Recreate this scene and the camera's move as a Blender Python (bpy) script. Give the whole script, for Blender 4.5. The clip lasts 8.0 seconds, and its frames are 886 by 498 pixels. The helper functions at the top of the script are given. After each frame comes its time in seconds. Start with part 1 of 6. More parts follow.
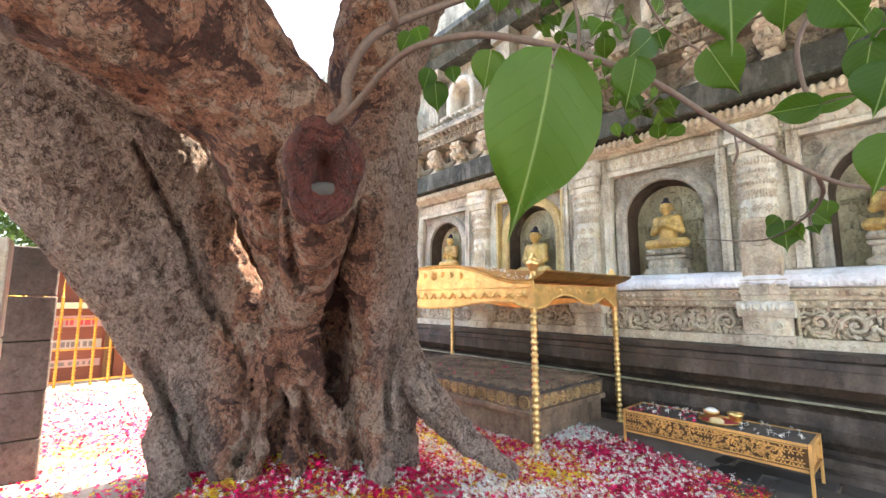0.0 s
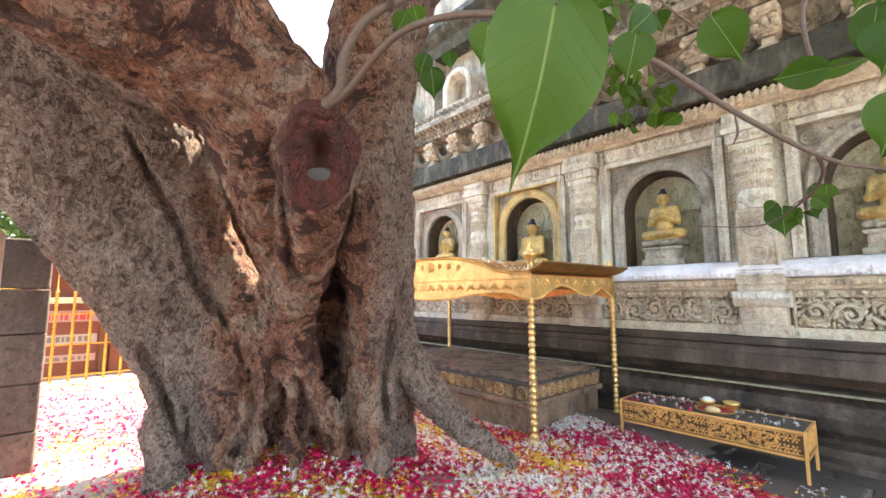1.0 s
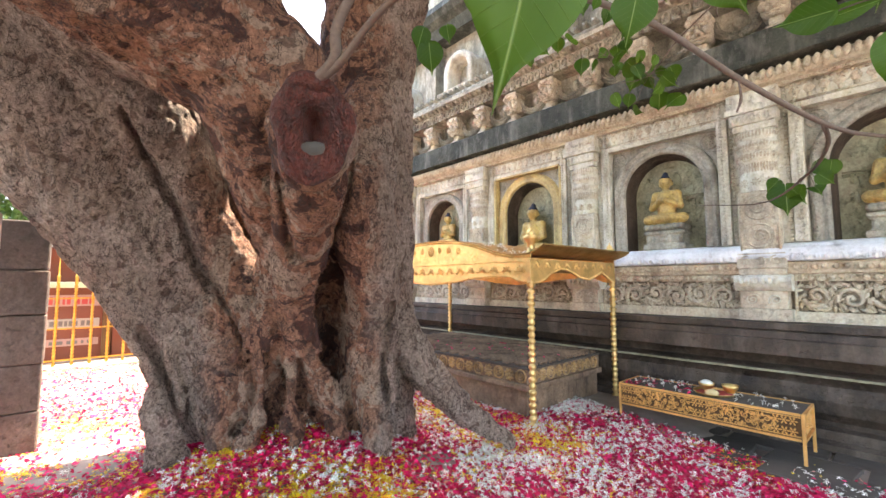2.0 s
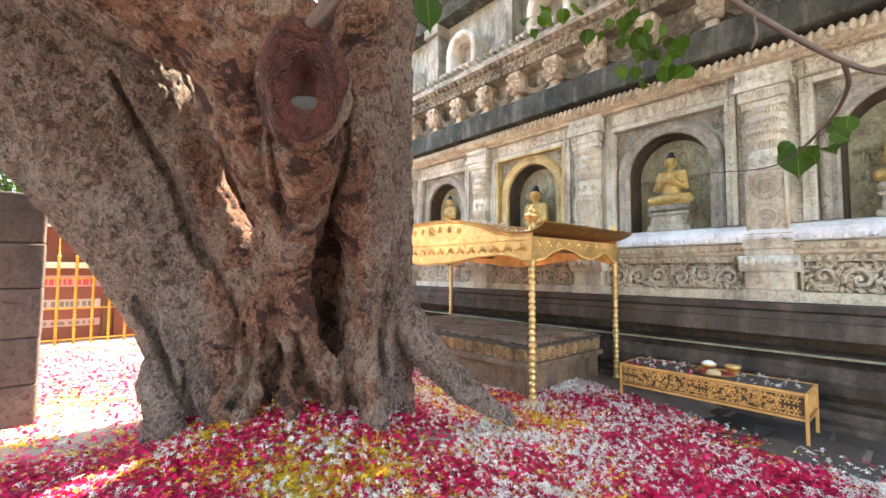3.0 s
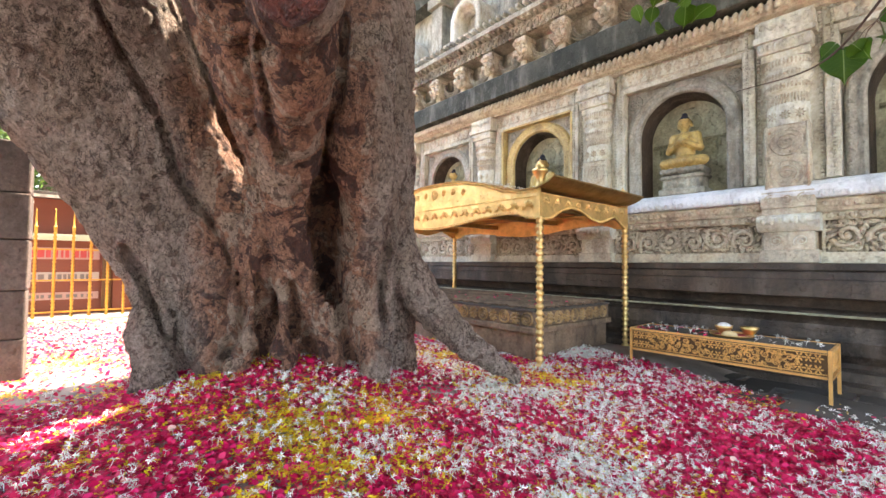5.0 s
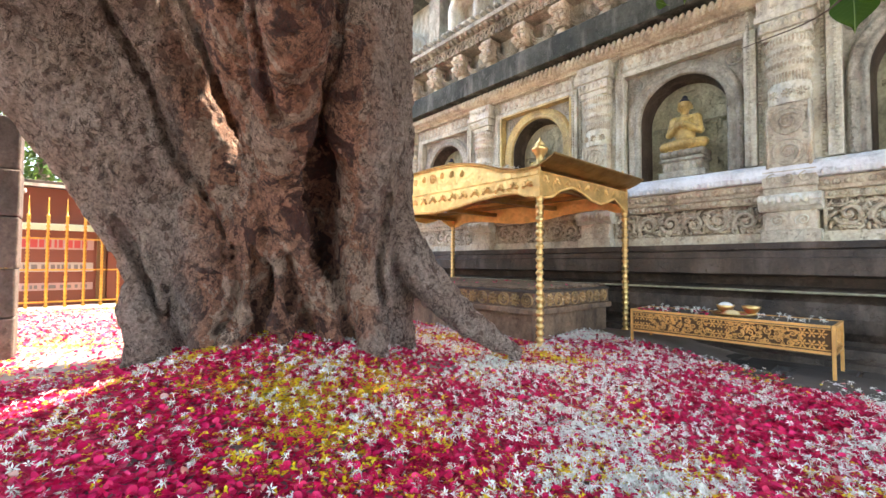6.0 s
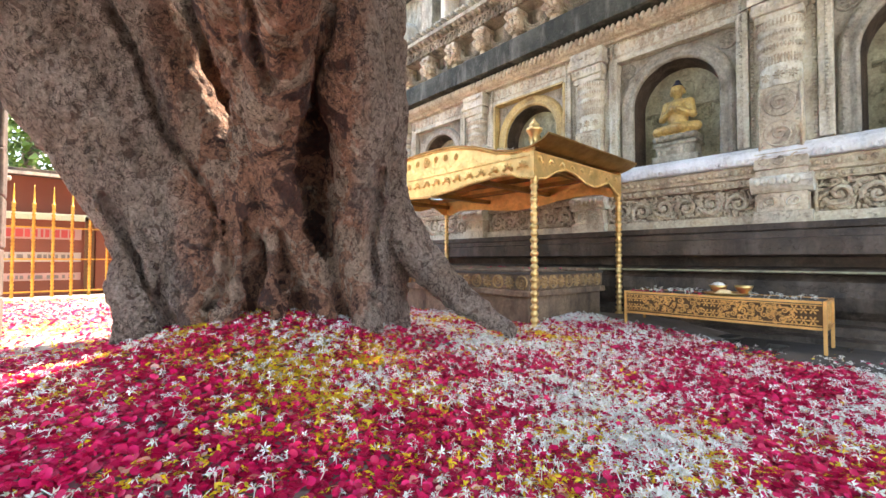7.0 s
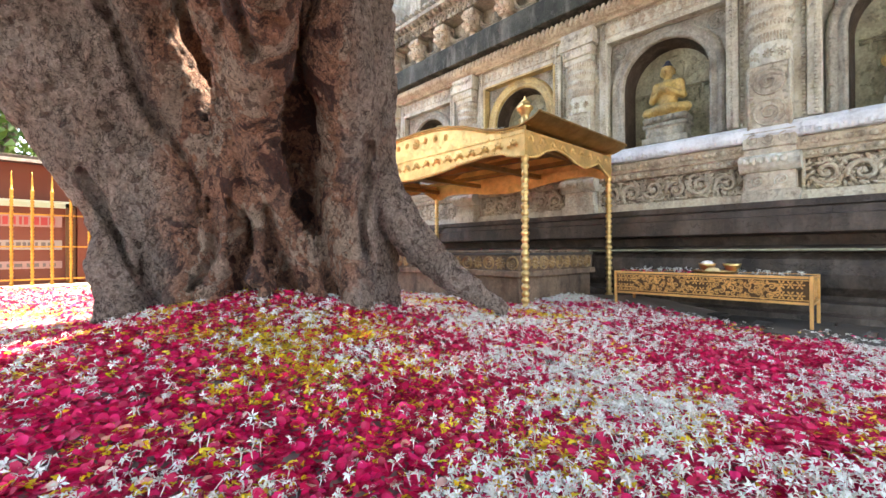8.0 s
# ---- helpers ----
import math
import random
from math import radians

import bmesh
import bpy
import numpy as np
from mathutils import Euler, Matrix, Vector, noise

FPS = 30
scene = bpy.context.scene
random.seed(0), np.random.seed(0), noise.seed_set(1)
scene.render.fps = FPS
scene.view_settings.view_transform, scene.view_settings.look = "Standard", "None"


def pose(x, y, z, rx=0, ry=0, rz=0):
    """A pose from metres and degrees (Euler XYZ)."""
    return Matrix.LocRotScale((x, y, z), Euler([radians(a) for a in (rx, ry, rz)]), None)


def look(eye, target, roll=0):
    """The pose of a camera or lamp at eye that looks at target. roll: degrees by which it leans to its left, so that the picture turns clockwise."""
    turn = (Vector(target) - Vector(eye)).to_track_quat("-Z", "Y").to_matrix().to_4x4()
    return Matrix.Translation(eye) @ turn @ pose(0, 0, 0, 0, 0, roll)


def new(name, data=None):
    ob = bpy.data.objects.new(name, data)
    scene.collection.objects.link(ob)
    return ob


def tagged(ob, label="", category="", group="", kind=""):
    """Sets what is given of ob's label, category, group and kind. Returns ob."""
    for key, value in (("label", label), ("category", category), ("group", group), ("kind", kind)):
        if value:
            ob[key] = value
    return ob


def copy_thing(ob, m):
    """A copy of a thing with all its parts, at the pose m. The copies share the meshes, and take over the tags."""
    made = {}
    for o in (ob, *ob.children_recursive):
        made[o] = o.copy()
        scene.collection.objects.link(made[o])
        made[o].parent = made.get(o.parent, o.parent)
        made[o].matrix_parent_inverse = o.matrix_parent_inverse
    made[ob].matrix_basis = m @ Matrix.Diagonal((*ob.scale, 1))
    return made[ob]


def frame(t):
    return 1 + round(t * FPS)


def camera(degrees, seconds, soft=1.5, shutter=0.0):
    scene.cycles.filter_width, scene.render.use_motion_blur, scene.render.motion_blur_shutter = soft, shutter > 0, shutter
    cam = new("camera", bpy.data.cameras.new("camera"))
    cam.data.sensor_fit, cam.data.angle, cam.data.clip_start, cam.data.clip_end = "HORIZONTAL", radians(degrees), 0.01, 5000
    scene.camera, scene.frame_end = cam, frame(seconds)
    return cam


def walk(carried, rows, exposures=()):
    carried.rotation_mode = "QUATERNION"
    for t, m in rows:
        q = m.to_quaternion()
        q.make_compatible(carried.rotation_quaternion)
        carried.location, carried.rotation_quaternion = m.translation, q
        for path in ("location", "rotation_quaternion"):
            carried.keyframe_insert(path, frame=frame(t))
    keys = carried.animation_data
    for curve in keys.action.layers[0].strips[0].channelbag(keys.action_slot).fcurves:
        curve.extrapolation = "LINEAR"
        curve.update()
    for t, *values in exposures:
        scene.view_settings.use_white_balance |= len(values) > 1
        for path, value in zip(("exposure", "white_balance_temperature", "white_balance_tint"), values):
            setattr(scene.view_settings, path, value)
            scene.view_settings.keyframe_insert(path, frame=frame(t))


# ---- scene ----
cam = camera(92.7, 8.0)
PATH = [
    (0, (-0.051, 0.107, 1.478), (-1.539, 1.422, 1.719), 0.1),
    (0.5, (-0.059, 0.113, 1.463), (-1.541, 1.435, 1.697), -0.0),
    (1, (-0.066, 0.118, 1.445), (-1.546, 1.446, 1.662), -0.2),
    (1.5, (-0.068, 0.128, 1.428), (-1.551, 1.456, 1.618), -0.2),
    (3, (-0.103, 0.209, 1.299), (-1.603, 1.527, 1.408), 0.3),
    (3.5, (-0.136, 0.247, 1.224), (-1.641, 1.56, 1.315), 0.5),
    (4, (-0.172, 0.287, 1.148), (-1.683, 1.595, 1.226), 0.5),
    (4.5, (-0.205, 0.305, 1.08), (-1.717, 1.612, 1.15), 0.5),
    (6, (-0.285, 0.352, 0.834), (-1.788, 1.669, 0.9), 0.3),
    (6.5, (-0.296, 0.353, 0.755), (-1.79, 1.681, 0.816), 0.2),
    (7, (-0.311, 0.36, 0.698), (-1.793, 1.703, 0.75), 0.1),
    (7.5, (-0.333, 0.37, 0.653), (-1.798, 1.731, 0.685), -0.1),
    (8, (-0.338, 0.382, 0.607), (-1.789, 1.759, 0.616), -0.3),
]
walk(cam, [(t, look(eye, target, roll)) for t, eye, target, roll in PATH], [(0, 3.55, 7450, 12), (8, 3.36, 7450, 12)])

# ---- light ----
world = bpy.data.worlds.new("sky")
scene.world = world
world.use_nodes = True
sky = world.node_tree.nodes.new("ShaderNodeTexSky")
sky.sky_type = 'NISHITA'
sky.sun_disc = False
TO_SUN = Vector((-0.05, 0.50, 1.0)).normalized()
sky.sun_elevation = math.asin(TO_SUN.z)
sky.sun_rotation = math.atan2(TO_SUN.x, TO_SUN.y)
sky.dust_density = 3.0
back = world.node_tree.nodes["Background"]
back.inputs[1].default_value = 0.15
world.node_tree.links.new(sky.outputs[0], back.inputs[0])
sun = new("sun", bpy.data.lights.new("sun", "SUN"))
sun.data.energy = 2.5
sun.data.angle = radians(0.6)
sun.data.color = (1.0, 0.95, 0.86)
sun.matrix_world = look(TO_SUN * 30, (0, 0, 0))


# ---- materials ----
class Nodes:
    """A material and short ways to add nodes to it."""

    def __init__(self, name, rough=0.8, metal=0.0):
        self.m = bpy.data.materials.new(name)
        self.m.use_nodes = True
        self.t = self.m.node_tree
        self.b = self.t.nodes["Principled BSDF"]
        self.b.inputs["Roughness"].default_value = rough
        self.b.inputs["Metallic"].default_value = metal
        self.where = self.t.nodes.new("ShaderNodeNewGeometry")

    def put(self, sock, v):
        if hasattr(v, "is_output"):
            self.t.links.new(v, sock)
        else:
            sock.default_value = v

    def stretch(self, sx, sy, sz, shift=0.0):
        n = self.t.nodes.new("ShaderNodeMapping")
        self.t.links.new(self.where.outputs["Position"], n.inputs[0])
        n.inputs["Scale"].default_value = (sx, sy, sz)
        n.inputs["Location"].default_value = (shift, shift * 0.7, shift * 1.3)
        return n.outputs[0]

    def noise(self, scale, detail=4.0, rough=0.55, at=None, warp=0.0):
        n = self.t.nodes.new("ShaderNodeTexNoise")
        self.put(n.inputs["Vector"], at or self.where.outputs["Position"])
        n.inputs["Scale"].default_value = scale
        n.inputs["Detail"].default_value = detail
        n.inputs["Roughness"].default_value = rough
        n.inputs["Distortion"].default_value = warp
        return n.outputs[0]

    def cells(self, scale, feature="F1", at=None, out=0):
        n = self.t.nodes.new("ShaderNodeTexVoronoi")
        n.feature = feature
        self.put(n.inputs["Vector"], at or self.where.outputs["Position"])
        n.inputs["Scale"].default_value = scale
        return n.outputs[out]

    def ramp(self, fac, *stops):
        n = self.t.nodes.new("ShaderNodeValToRGB")
        self.t.links.new(fac, n.inputs[0])
        e = n.color_ramp.elements
        while len(e) < len(stops):
            e.new(0.5)
        for el, (p, c) in zip(e, stops):
            el.position = p
            el.color = (c, c, c, 1) if not isinstance(c, tuple) else (*c, 1)
        return n.outputs[0]

    def mix(self, fac, a, b, how="MIX"):
        n = self.t.nodes.new("ShaderNodeMix")
        n.data_type, n.blend_type = "RGBA", how
        self.put(n.inputs[0], fac)
        for i, v in ((6, a), (7, b)):
            self.put(n.inputs[i], (*v, 1) if isinstance(v, tuple) else v)
        return n.outputs[2]

    def math(self, how, a, b=0.0):
        n = self.t.nodes.new("ShaderNodeMath")
        n.operation = how
        self.put(n.inputs[0], a)
        self.put(n.inputs[1], b)
        return n.outputs[0]

    def random(self, per="island"):
        if per == "island":
            return self.where.outputs["Random Per Island"]
        n = self.t.nodes.new("ShaderNodeObjectInfo")
        return n.outputs["Random"]

    def axis(self, which):
        n = self.t.nodes.new("ShaderNodeSeparateXYZ")
        self.t.links.new(self.where.outputs["Position"], n.inputs[0])
        return n.outputs[which]

    def bump(self, height, strength=0.5, dist=0.02, under=None):
        n = self.t.nodes.new("ShaderNodeBump")
        n.inputs["Strength"].default_value = strength
        n.inputs["Distance"].default_value = dist
        self.t.links.new(height, n.inputs["Height"])
        if under:
            self.t.links.new(under, n.inputs["Normal"])
        return n.outputs[0]

    def done(self, color=None, normal=None, rough=None, metal=None):
        for key, v in (("Base Color", color), ("Normal", normal), ("Roughness", rough), ("Metallic", metal)):
            if v is not None:
                self.put(self.b.inputs[key], (*v, 1) if isinstance(v, tuple) else v)
        return self.m


def make_bark():
    n = Nodes("bark", 0.85)
    low = n.stretch(1, 1, 0.7)
    grain = n.noise(140, 4, 0.7)
    fine = n.noise(42, 6, 0.7)
    mid = n.noise(13, 6, 0.62, low, 0.4)
    tone = n.noise(2.4, 5, 0.62, low, 0.3)
    salt = n.math("ADD", n.math("MULTIPLY", fine, 0.65), n.math("MULTIPLY", grain, 0.35))
    salt = n.ramp(salt, (0.34, 0.03), (0.66, 1.0))
    # outer trunks: grey-beige skin, paler in wide patches
    grey = n.mix(salt, (0.120, 0.078, 0.058), (0.66, 0.485, 0.375))
    pale = n.mix(salt, (0.20, 0.138, 0.107), (0.82, 0.645, 0.53))
    cool = n.mix(n.ramp(tone, (0.42, 0.0), (0.60, 1.0)), grey, pale)
    # old wood: orange-brown with tan scales
    orange = n.mix(salt, (0.135, 0.050, 0.027), (0.68, 0.325, 0.195))
    tan = n.mix(salt, (0.28, 0.17, 0.11), (0.76, 0.53, 0.385))
    rust = n.mix(salt, (0.038, 0.011, 0.007), (0.145, 0.045, 0.026))
    scale_off = n.noise(4.6, 7, 0.66, n.stretch(1, 1, 0.8, 15.0), 0.6)
    warm = n.mix(n.ramp(scale_off, (0.535, 0.0), (0.555, 0.9)), orange, tan)
    warm = n.mix(n.ramp(scale_off, (0.425, 0.95), (0.44, 0.0)), warm, rust)
    # the old bare wood round the knot is red-brown, the outer trunks grey
    across = n.math("ADD", n.math("MULTIPLY", n.axis(0), 0.66), n.math("MULTIPLY", n.axis(1), 0.75))
    near = n.math("ABSOLUTE", n.math("ADD", across, 0.94))
    near = n.math("ADD", near, n.math("MULTIPLY", n.noise(2.2, 5, 0.65, low, 0.6), 0.6))
    old = n.ramp(near, (0.80, 1.0), (1.06, 0.10))
    col = n.mix(old, cool, warm)
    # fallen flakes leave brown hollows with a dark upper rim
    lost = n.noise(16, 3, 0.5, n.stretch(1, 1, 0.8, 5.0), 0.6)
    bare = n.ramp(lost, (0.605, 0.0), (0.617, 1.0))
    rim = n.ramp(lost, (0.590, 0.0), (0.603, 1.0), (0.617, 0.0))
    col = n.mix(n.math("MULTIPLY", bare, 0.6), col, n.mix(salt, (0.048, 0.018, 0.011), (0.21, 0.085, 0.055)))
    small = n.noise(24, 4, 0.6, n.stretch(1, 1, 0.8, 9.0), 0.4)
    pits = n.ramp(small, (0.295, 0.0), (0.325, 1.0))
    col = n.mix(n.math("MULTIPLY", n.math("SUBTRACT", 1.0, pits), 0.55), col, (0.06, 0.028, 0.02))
    # short curved cracks along the edges of lifting scales, with edge shadow in their colour
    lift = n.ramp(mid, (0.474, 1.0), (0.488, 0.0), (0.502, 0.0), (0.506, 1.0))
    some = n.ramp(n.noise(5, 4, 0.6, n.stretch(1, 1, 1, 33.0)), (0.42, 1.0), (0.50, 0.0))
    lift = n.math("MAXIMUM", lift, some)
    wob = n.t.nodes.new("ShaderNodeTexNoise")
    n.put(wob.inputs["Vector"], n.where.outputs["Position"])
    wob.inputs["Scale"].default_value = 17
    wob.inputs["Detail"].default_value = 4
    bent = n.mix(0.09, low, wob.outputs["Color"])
    shaded_seam = n.ramp(n.cells(26, "DISTANCE_TO_EDGE", bent), (0.0, 1.0), (0.045, 0.0))
    shaded_seam = n.math("MULTIPLY", shaded_seam, n.ramp(n.noise(7, 5, 0.65, n.stretch(1, 1, 1, 44.0)), (0.47, 0.0), (0.55, 1.0)))
    # rims, cracks and plate outlines darkened in colour to stand in for edge shadow
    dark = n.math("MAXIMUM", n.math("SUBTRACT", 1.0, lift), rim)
    dark = n.math("MAXIMUM", dark, shaded_seam)
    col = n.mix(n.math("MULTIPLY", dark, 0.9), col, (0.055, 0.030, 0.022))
    h = n.math("MULTIPLY", n.ramp(mid, (0.40, 0.0), (0.49, 0.35), (0.51, 0.65), (0.60, 1.0)), 0.8)
    h = n.math("ADD", h, n.math("MULTIPLY", pits, 0.6))
    h = n.math("SUBTRACT", h, n.math("MULTIPLY", bare, 0.7))
    h = n.math("ADD", h, n.math("MULTIPLY", lift, 0.35))
    h = n.math("SUBTRACT", h, n.math("MULTIPLY", shaded_seam, 0.6))
    h = n.math("ADD", h, n.math("MULTIPLY", salt, 0.35))
    return n.done(col, n.bump(h, 1.0, 0.09), 0.8)


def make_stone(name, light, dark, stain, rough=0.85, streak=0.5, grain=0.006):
    """Carved sandstone: two tones, grain, dark weather stains that run downwards, deepened for shade contrast."""
    n = Nodes(name, rough)
    a = n.noise(2.2, 5, 0.6)
    b = n.noise(38, 5, 0.7)
    col = n.mix(n.ramp(a, (0.35, 0.0), (0.65, 1.0)), dark, light)
    col = n.mix(0.6, col, n.ramp(b, (0.32, 0.30), (0.68, 0.74)), "OVERLAY")
    patch = n.noise(7, 6, 0.7, n.stretch(1, 1, 0.6, 4.0))
    col = n.mix(0.6, col, n.ramp(patch, (0.36, (0.30, 0.27, 0.25)), (0.5, (0.5, 0.5, 0.5)), (0.64, (0.68, 0.68, 0.67))), "OVERLAY")
    # stain strength also stands in for shade contrast the soft sky light lacks
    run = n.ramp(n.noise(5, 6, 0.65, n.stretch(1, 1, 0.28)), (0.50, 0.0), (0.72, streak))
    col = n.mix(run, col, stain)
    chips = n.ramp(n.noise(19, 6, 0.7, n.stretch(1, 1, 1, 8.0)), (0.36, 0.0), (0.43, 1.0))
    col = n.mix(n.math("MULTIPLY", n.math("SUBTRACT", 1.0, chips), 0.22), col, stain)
    h = n.math("ADD", b, n.math("MULTIPLY", n.noise(9, 4, 0.6), 1.5))
    h = n.math("ADD", h, chips)
    return n.done(col, n.bump(h, 0.8, grain * 1.6), rough)


def make_gold(name, color, rough=0.3, relief=0.0, metal=1.0, scale=26.0):
    n = Nodes(name, rough, metal)
    wear = n.noise(6, 5, 0.65)
    fine = n.noise(70, 3, 0.6)
    dark = tuple(c * 0.72 for c in color)
    col = n.mix(n.ramp(wear, (0.35, 0.0), (0.62, 1.0)), dark, color)
    h = n.math("MULTIPLY", fine, 0.2)
    if relief:
        h = n.math("ADD", h, n.ramp(n.cells(scale, "SMOOTH_F1"), (0.1, 1.0), (0.6, 0.0)))
    return n.done(col, n.bump(h, 0.6, 0.004 + relief), n.ramp(wear, (0.3, min(1, rough + 0.2)), (0.7, rough)))


def make_plain(name, a, b, scale=12.0, rough=0.7, bump=0.004, per=""):
    n = Nodes(name, rough)
    f = n.noise(scale, 5, 0.65)
    col = n.mix(f, a, b)
    if per:
        col = n.mix(n.math("MULTIPLY", n.random(per), 0.7), col, b)
    return n.done(col, n.bump(f, 0.6, bump), rough)


def make_petal(name, a, b, c, rough=0.5):
    """A petal: each one takes its own tone; thin, so light comes through."""
    n = Nodes(name, rough)
    r = n.random("island")
    col = n.ramp(r, (0.0, a), (0.55, b), (1.0, c))
    n.b.inputs["Subsurface Weight"].default_value = 0.0
    t = n.t.nodes.new("ShaderNodeBsdfTranslucent")
    m = n.t.nodes.new("ShaderNodeMixShader")
    n.t.links.new(col, t.inputs[0])
    m.inputs[0].default_value = 0.18
    out = n.t.nodes["Material Output"]
    n.done(col, n.bump(n.noise(90, 3), 0.4, 0.003))
    n.t.links.new(n.b.outputs[0], m.inputs[1])
    n.t.links.new(t.outputs[0], m.inputs[2])
    n.t.links.new(m.outputs[0], out.inputs[0])
    return n.m


BARK = make_bark()
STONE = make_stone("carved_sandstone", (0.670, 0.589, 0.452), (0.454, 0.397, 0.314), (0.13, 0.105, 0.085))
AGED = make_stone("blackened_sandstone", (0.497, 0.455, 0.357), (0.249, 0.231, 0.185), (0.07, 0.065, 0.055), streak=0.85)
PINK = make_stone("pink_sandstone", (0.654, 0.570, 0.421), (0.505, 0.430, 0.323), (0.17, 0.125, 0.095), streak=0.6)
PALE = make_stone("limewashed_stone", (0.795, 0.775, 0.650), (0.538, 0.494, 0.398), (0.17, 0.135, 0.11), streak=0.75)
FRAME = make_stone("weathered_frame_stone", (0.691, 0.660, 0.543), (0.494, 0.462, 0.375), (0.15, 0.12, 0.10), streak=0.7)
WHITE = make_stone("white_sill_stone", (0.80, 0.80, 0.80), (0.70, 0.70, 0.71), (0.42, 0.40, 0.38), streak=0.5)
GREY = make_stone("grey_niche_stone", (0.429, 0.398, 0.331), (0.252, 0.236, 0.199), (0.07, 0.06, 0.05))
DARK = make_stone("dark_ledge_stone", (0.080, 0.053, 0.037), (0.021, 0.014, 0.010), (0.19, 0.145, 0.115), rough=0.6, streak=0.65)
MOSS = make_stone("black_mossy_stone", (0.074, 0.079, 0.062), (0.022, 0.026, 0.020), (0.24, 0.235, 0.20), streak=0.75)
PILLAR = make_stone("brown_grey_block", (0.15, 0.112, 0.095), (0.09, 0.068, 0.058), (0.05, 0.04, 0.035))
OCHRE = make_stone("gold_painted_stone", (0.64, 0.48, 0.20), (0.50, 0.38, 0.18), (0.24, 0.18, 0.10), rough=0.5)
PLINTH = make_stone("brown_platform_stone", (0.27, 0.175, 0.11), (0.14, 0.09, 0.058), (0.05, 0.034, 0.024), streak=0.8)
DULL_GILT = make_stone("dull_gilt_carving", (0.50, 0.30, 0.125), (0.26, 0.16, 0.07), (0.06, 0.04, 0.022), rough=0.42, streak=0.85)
# darker copy of the carved sandstone, with recess shade put into its colour
FRIEZE_SHADE = make_stone("shade_toned_stone", (0.377, 0.319, 0.242), (0.219, 0.182, 0.140), (0.05, 0.04, 0.033), streak=0.6)
NICHE = make_stone("olive_gilt_backing", (0.40, 0.38, 0.25), (0.27, 0.26, 0.18), (0.12, 0.115, 0.08), rough=0.55)
GOLD = make_gold("embossed_gold", (0.92, 0.62, 0.25), 0.40, 0.003)
GOLD_PLAIN = make_gold("polished_gold", (0.92, 0.64, 0.27), 0.32)
TABLE_GOLD = make_gold("orange_gold", (0.84, 0.44, 0.14), 0.45, metal=0.35)
GOLD_DARK = make_gold("tarnished_gold", (0.46, 0.27, 0.10), 0.45)
FENCE_GOLD = make_gold("gold_paint", (0.72, 0.40, 0.08), 0.35, metal=0.6)
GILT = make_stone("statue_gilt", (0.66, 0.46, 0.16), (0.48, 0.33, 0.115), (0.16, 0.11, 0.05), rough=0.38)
HAIR = make_plain("statue_hair", (0.012, 0.014, 0.03), (0.03, 0.035, 0.06), 40, 0.5)
SOIL = make_plain("bare_soil", (0.20, 0.15, 0.12), (0.38, 0.31, 0.26), 7, 0.95, 0.02)
SLAB = make_plain("dark_paving", (0.034, 0.027, 0.022), (0.10, 0.082, 0.068), 9, 0.75, 0.01, "object")
REDWALL = make_plain("red_brown_paint", (0.155, 0.045, 0.026), (0.21, 0.065, 0.038), 3, 0.7)
def make_scar():
    n = Nodes("red_heartwood", 0.55)
    f = n.noise(40, 6, 0.7)
    c = n.cells(75, "DISTANCE_TO_EDGE", n.stretch(1, 1, 0.5))
    col = n.mix(f, (0.035, 0.008, 0.005), (0.17, 0.032, 0.017))
    some = n.ramp(n.noise(13, 4, 0.6), (0.47, 0.0), (0.56, 0.9))
    col = n.mix(n.math("MULTIPLY", n.ramp(c, (0.0, 1.0), (0.10, 0.0)), some), col, (0.015, 0.006, 0.005))
    col = n.mix(n.ramp(n.noise(16, 5, 0.7), (0.40, 0.7), (0.52, 0.0)), col, (0.030, 0.012, 0.009))
    return n.done(col, n.bump(n.math("ADD", f, n.math("MULTIPLY", c, 1.2)), 1.0, 0.02))


SCAR = make_scar()
TWIG = make_plain("twig_bark", (0.07, 0.045, 0.032), (0.19, 0.135, 0.105), 60, 0.8, 0.003)


# ---- mesh helpers ----
def obj(name, bm, mat, parent=None, smooth=False):
    me = bpy.data.meshes.new(name)
    bm.to_mesh(me)
    bm.free()
    for m in (mat if isinstance(mat, (list, tuple)) else [mat]):
        me.materials.append(m)
    if smooth:
        me.polygons.foreach_set("use_smooth", [True] * len(me.polygons))
    ob = new(name, me)
    ob.parent = parent
    return ob


def part(name, bm, mat, parent, label="", smooth=False):
    return tagged(obj(name, bm, mat, parent, smooth), label)


def thing(name, label, category, group="", kind="", at=None):
    ob = tagged(new(name), label, category, group, kind)
    ob.empty_display_size = 0.1
    if at:
        ob.location = at
    return ob


def box(bm, x0, x1, y0, y1, z0, z1, bevel=0.0):
    b = bmesh.new()
    bmesh.ops.create_cube(b, size=1.0)
    for v in b.verts:
        v.co = Vector((x0 + (v.co.x + 0.5) * (x1 - x0), y0 + (v.co.y + 0.5) * (y1 - y0), z0 + (v.co.z + 0.5) * (z1 - z0)))
    if bevel:
        bmesh.ops.bevel(b, geom=list(b.edges), offset=bevel, segments=2, affect="EDGES", profile=0.5)
    add(bm, b)
    return bm


def add(bm, other, m=None):
    me = bpy.data.meshes.new("tmp")
    if m is not None:
        other.transform(m)
    other.to_mesh(me)
    other.free()
    bm.from_mesh(me)
    bpy.data.meshes.remove(me)


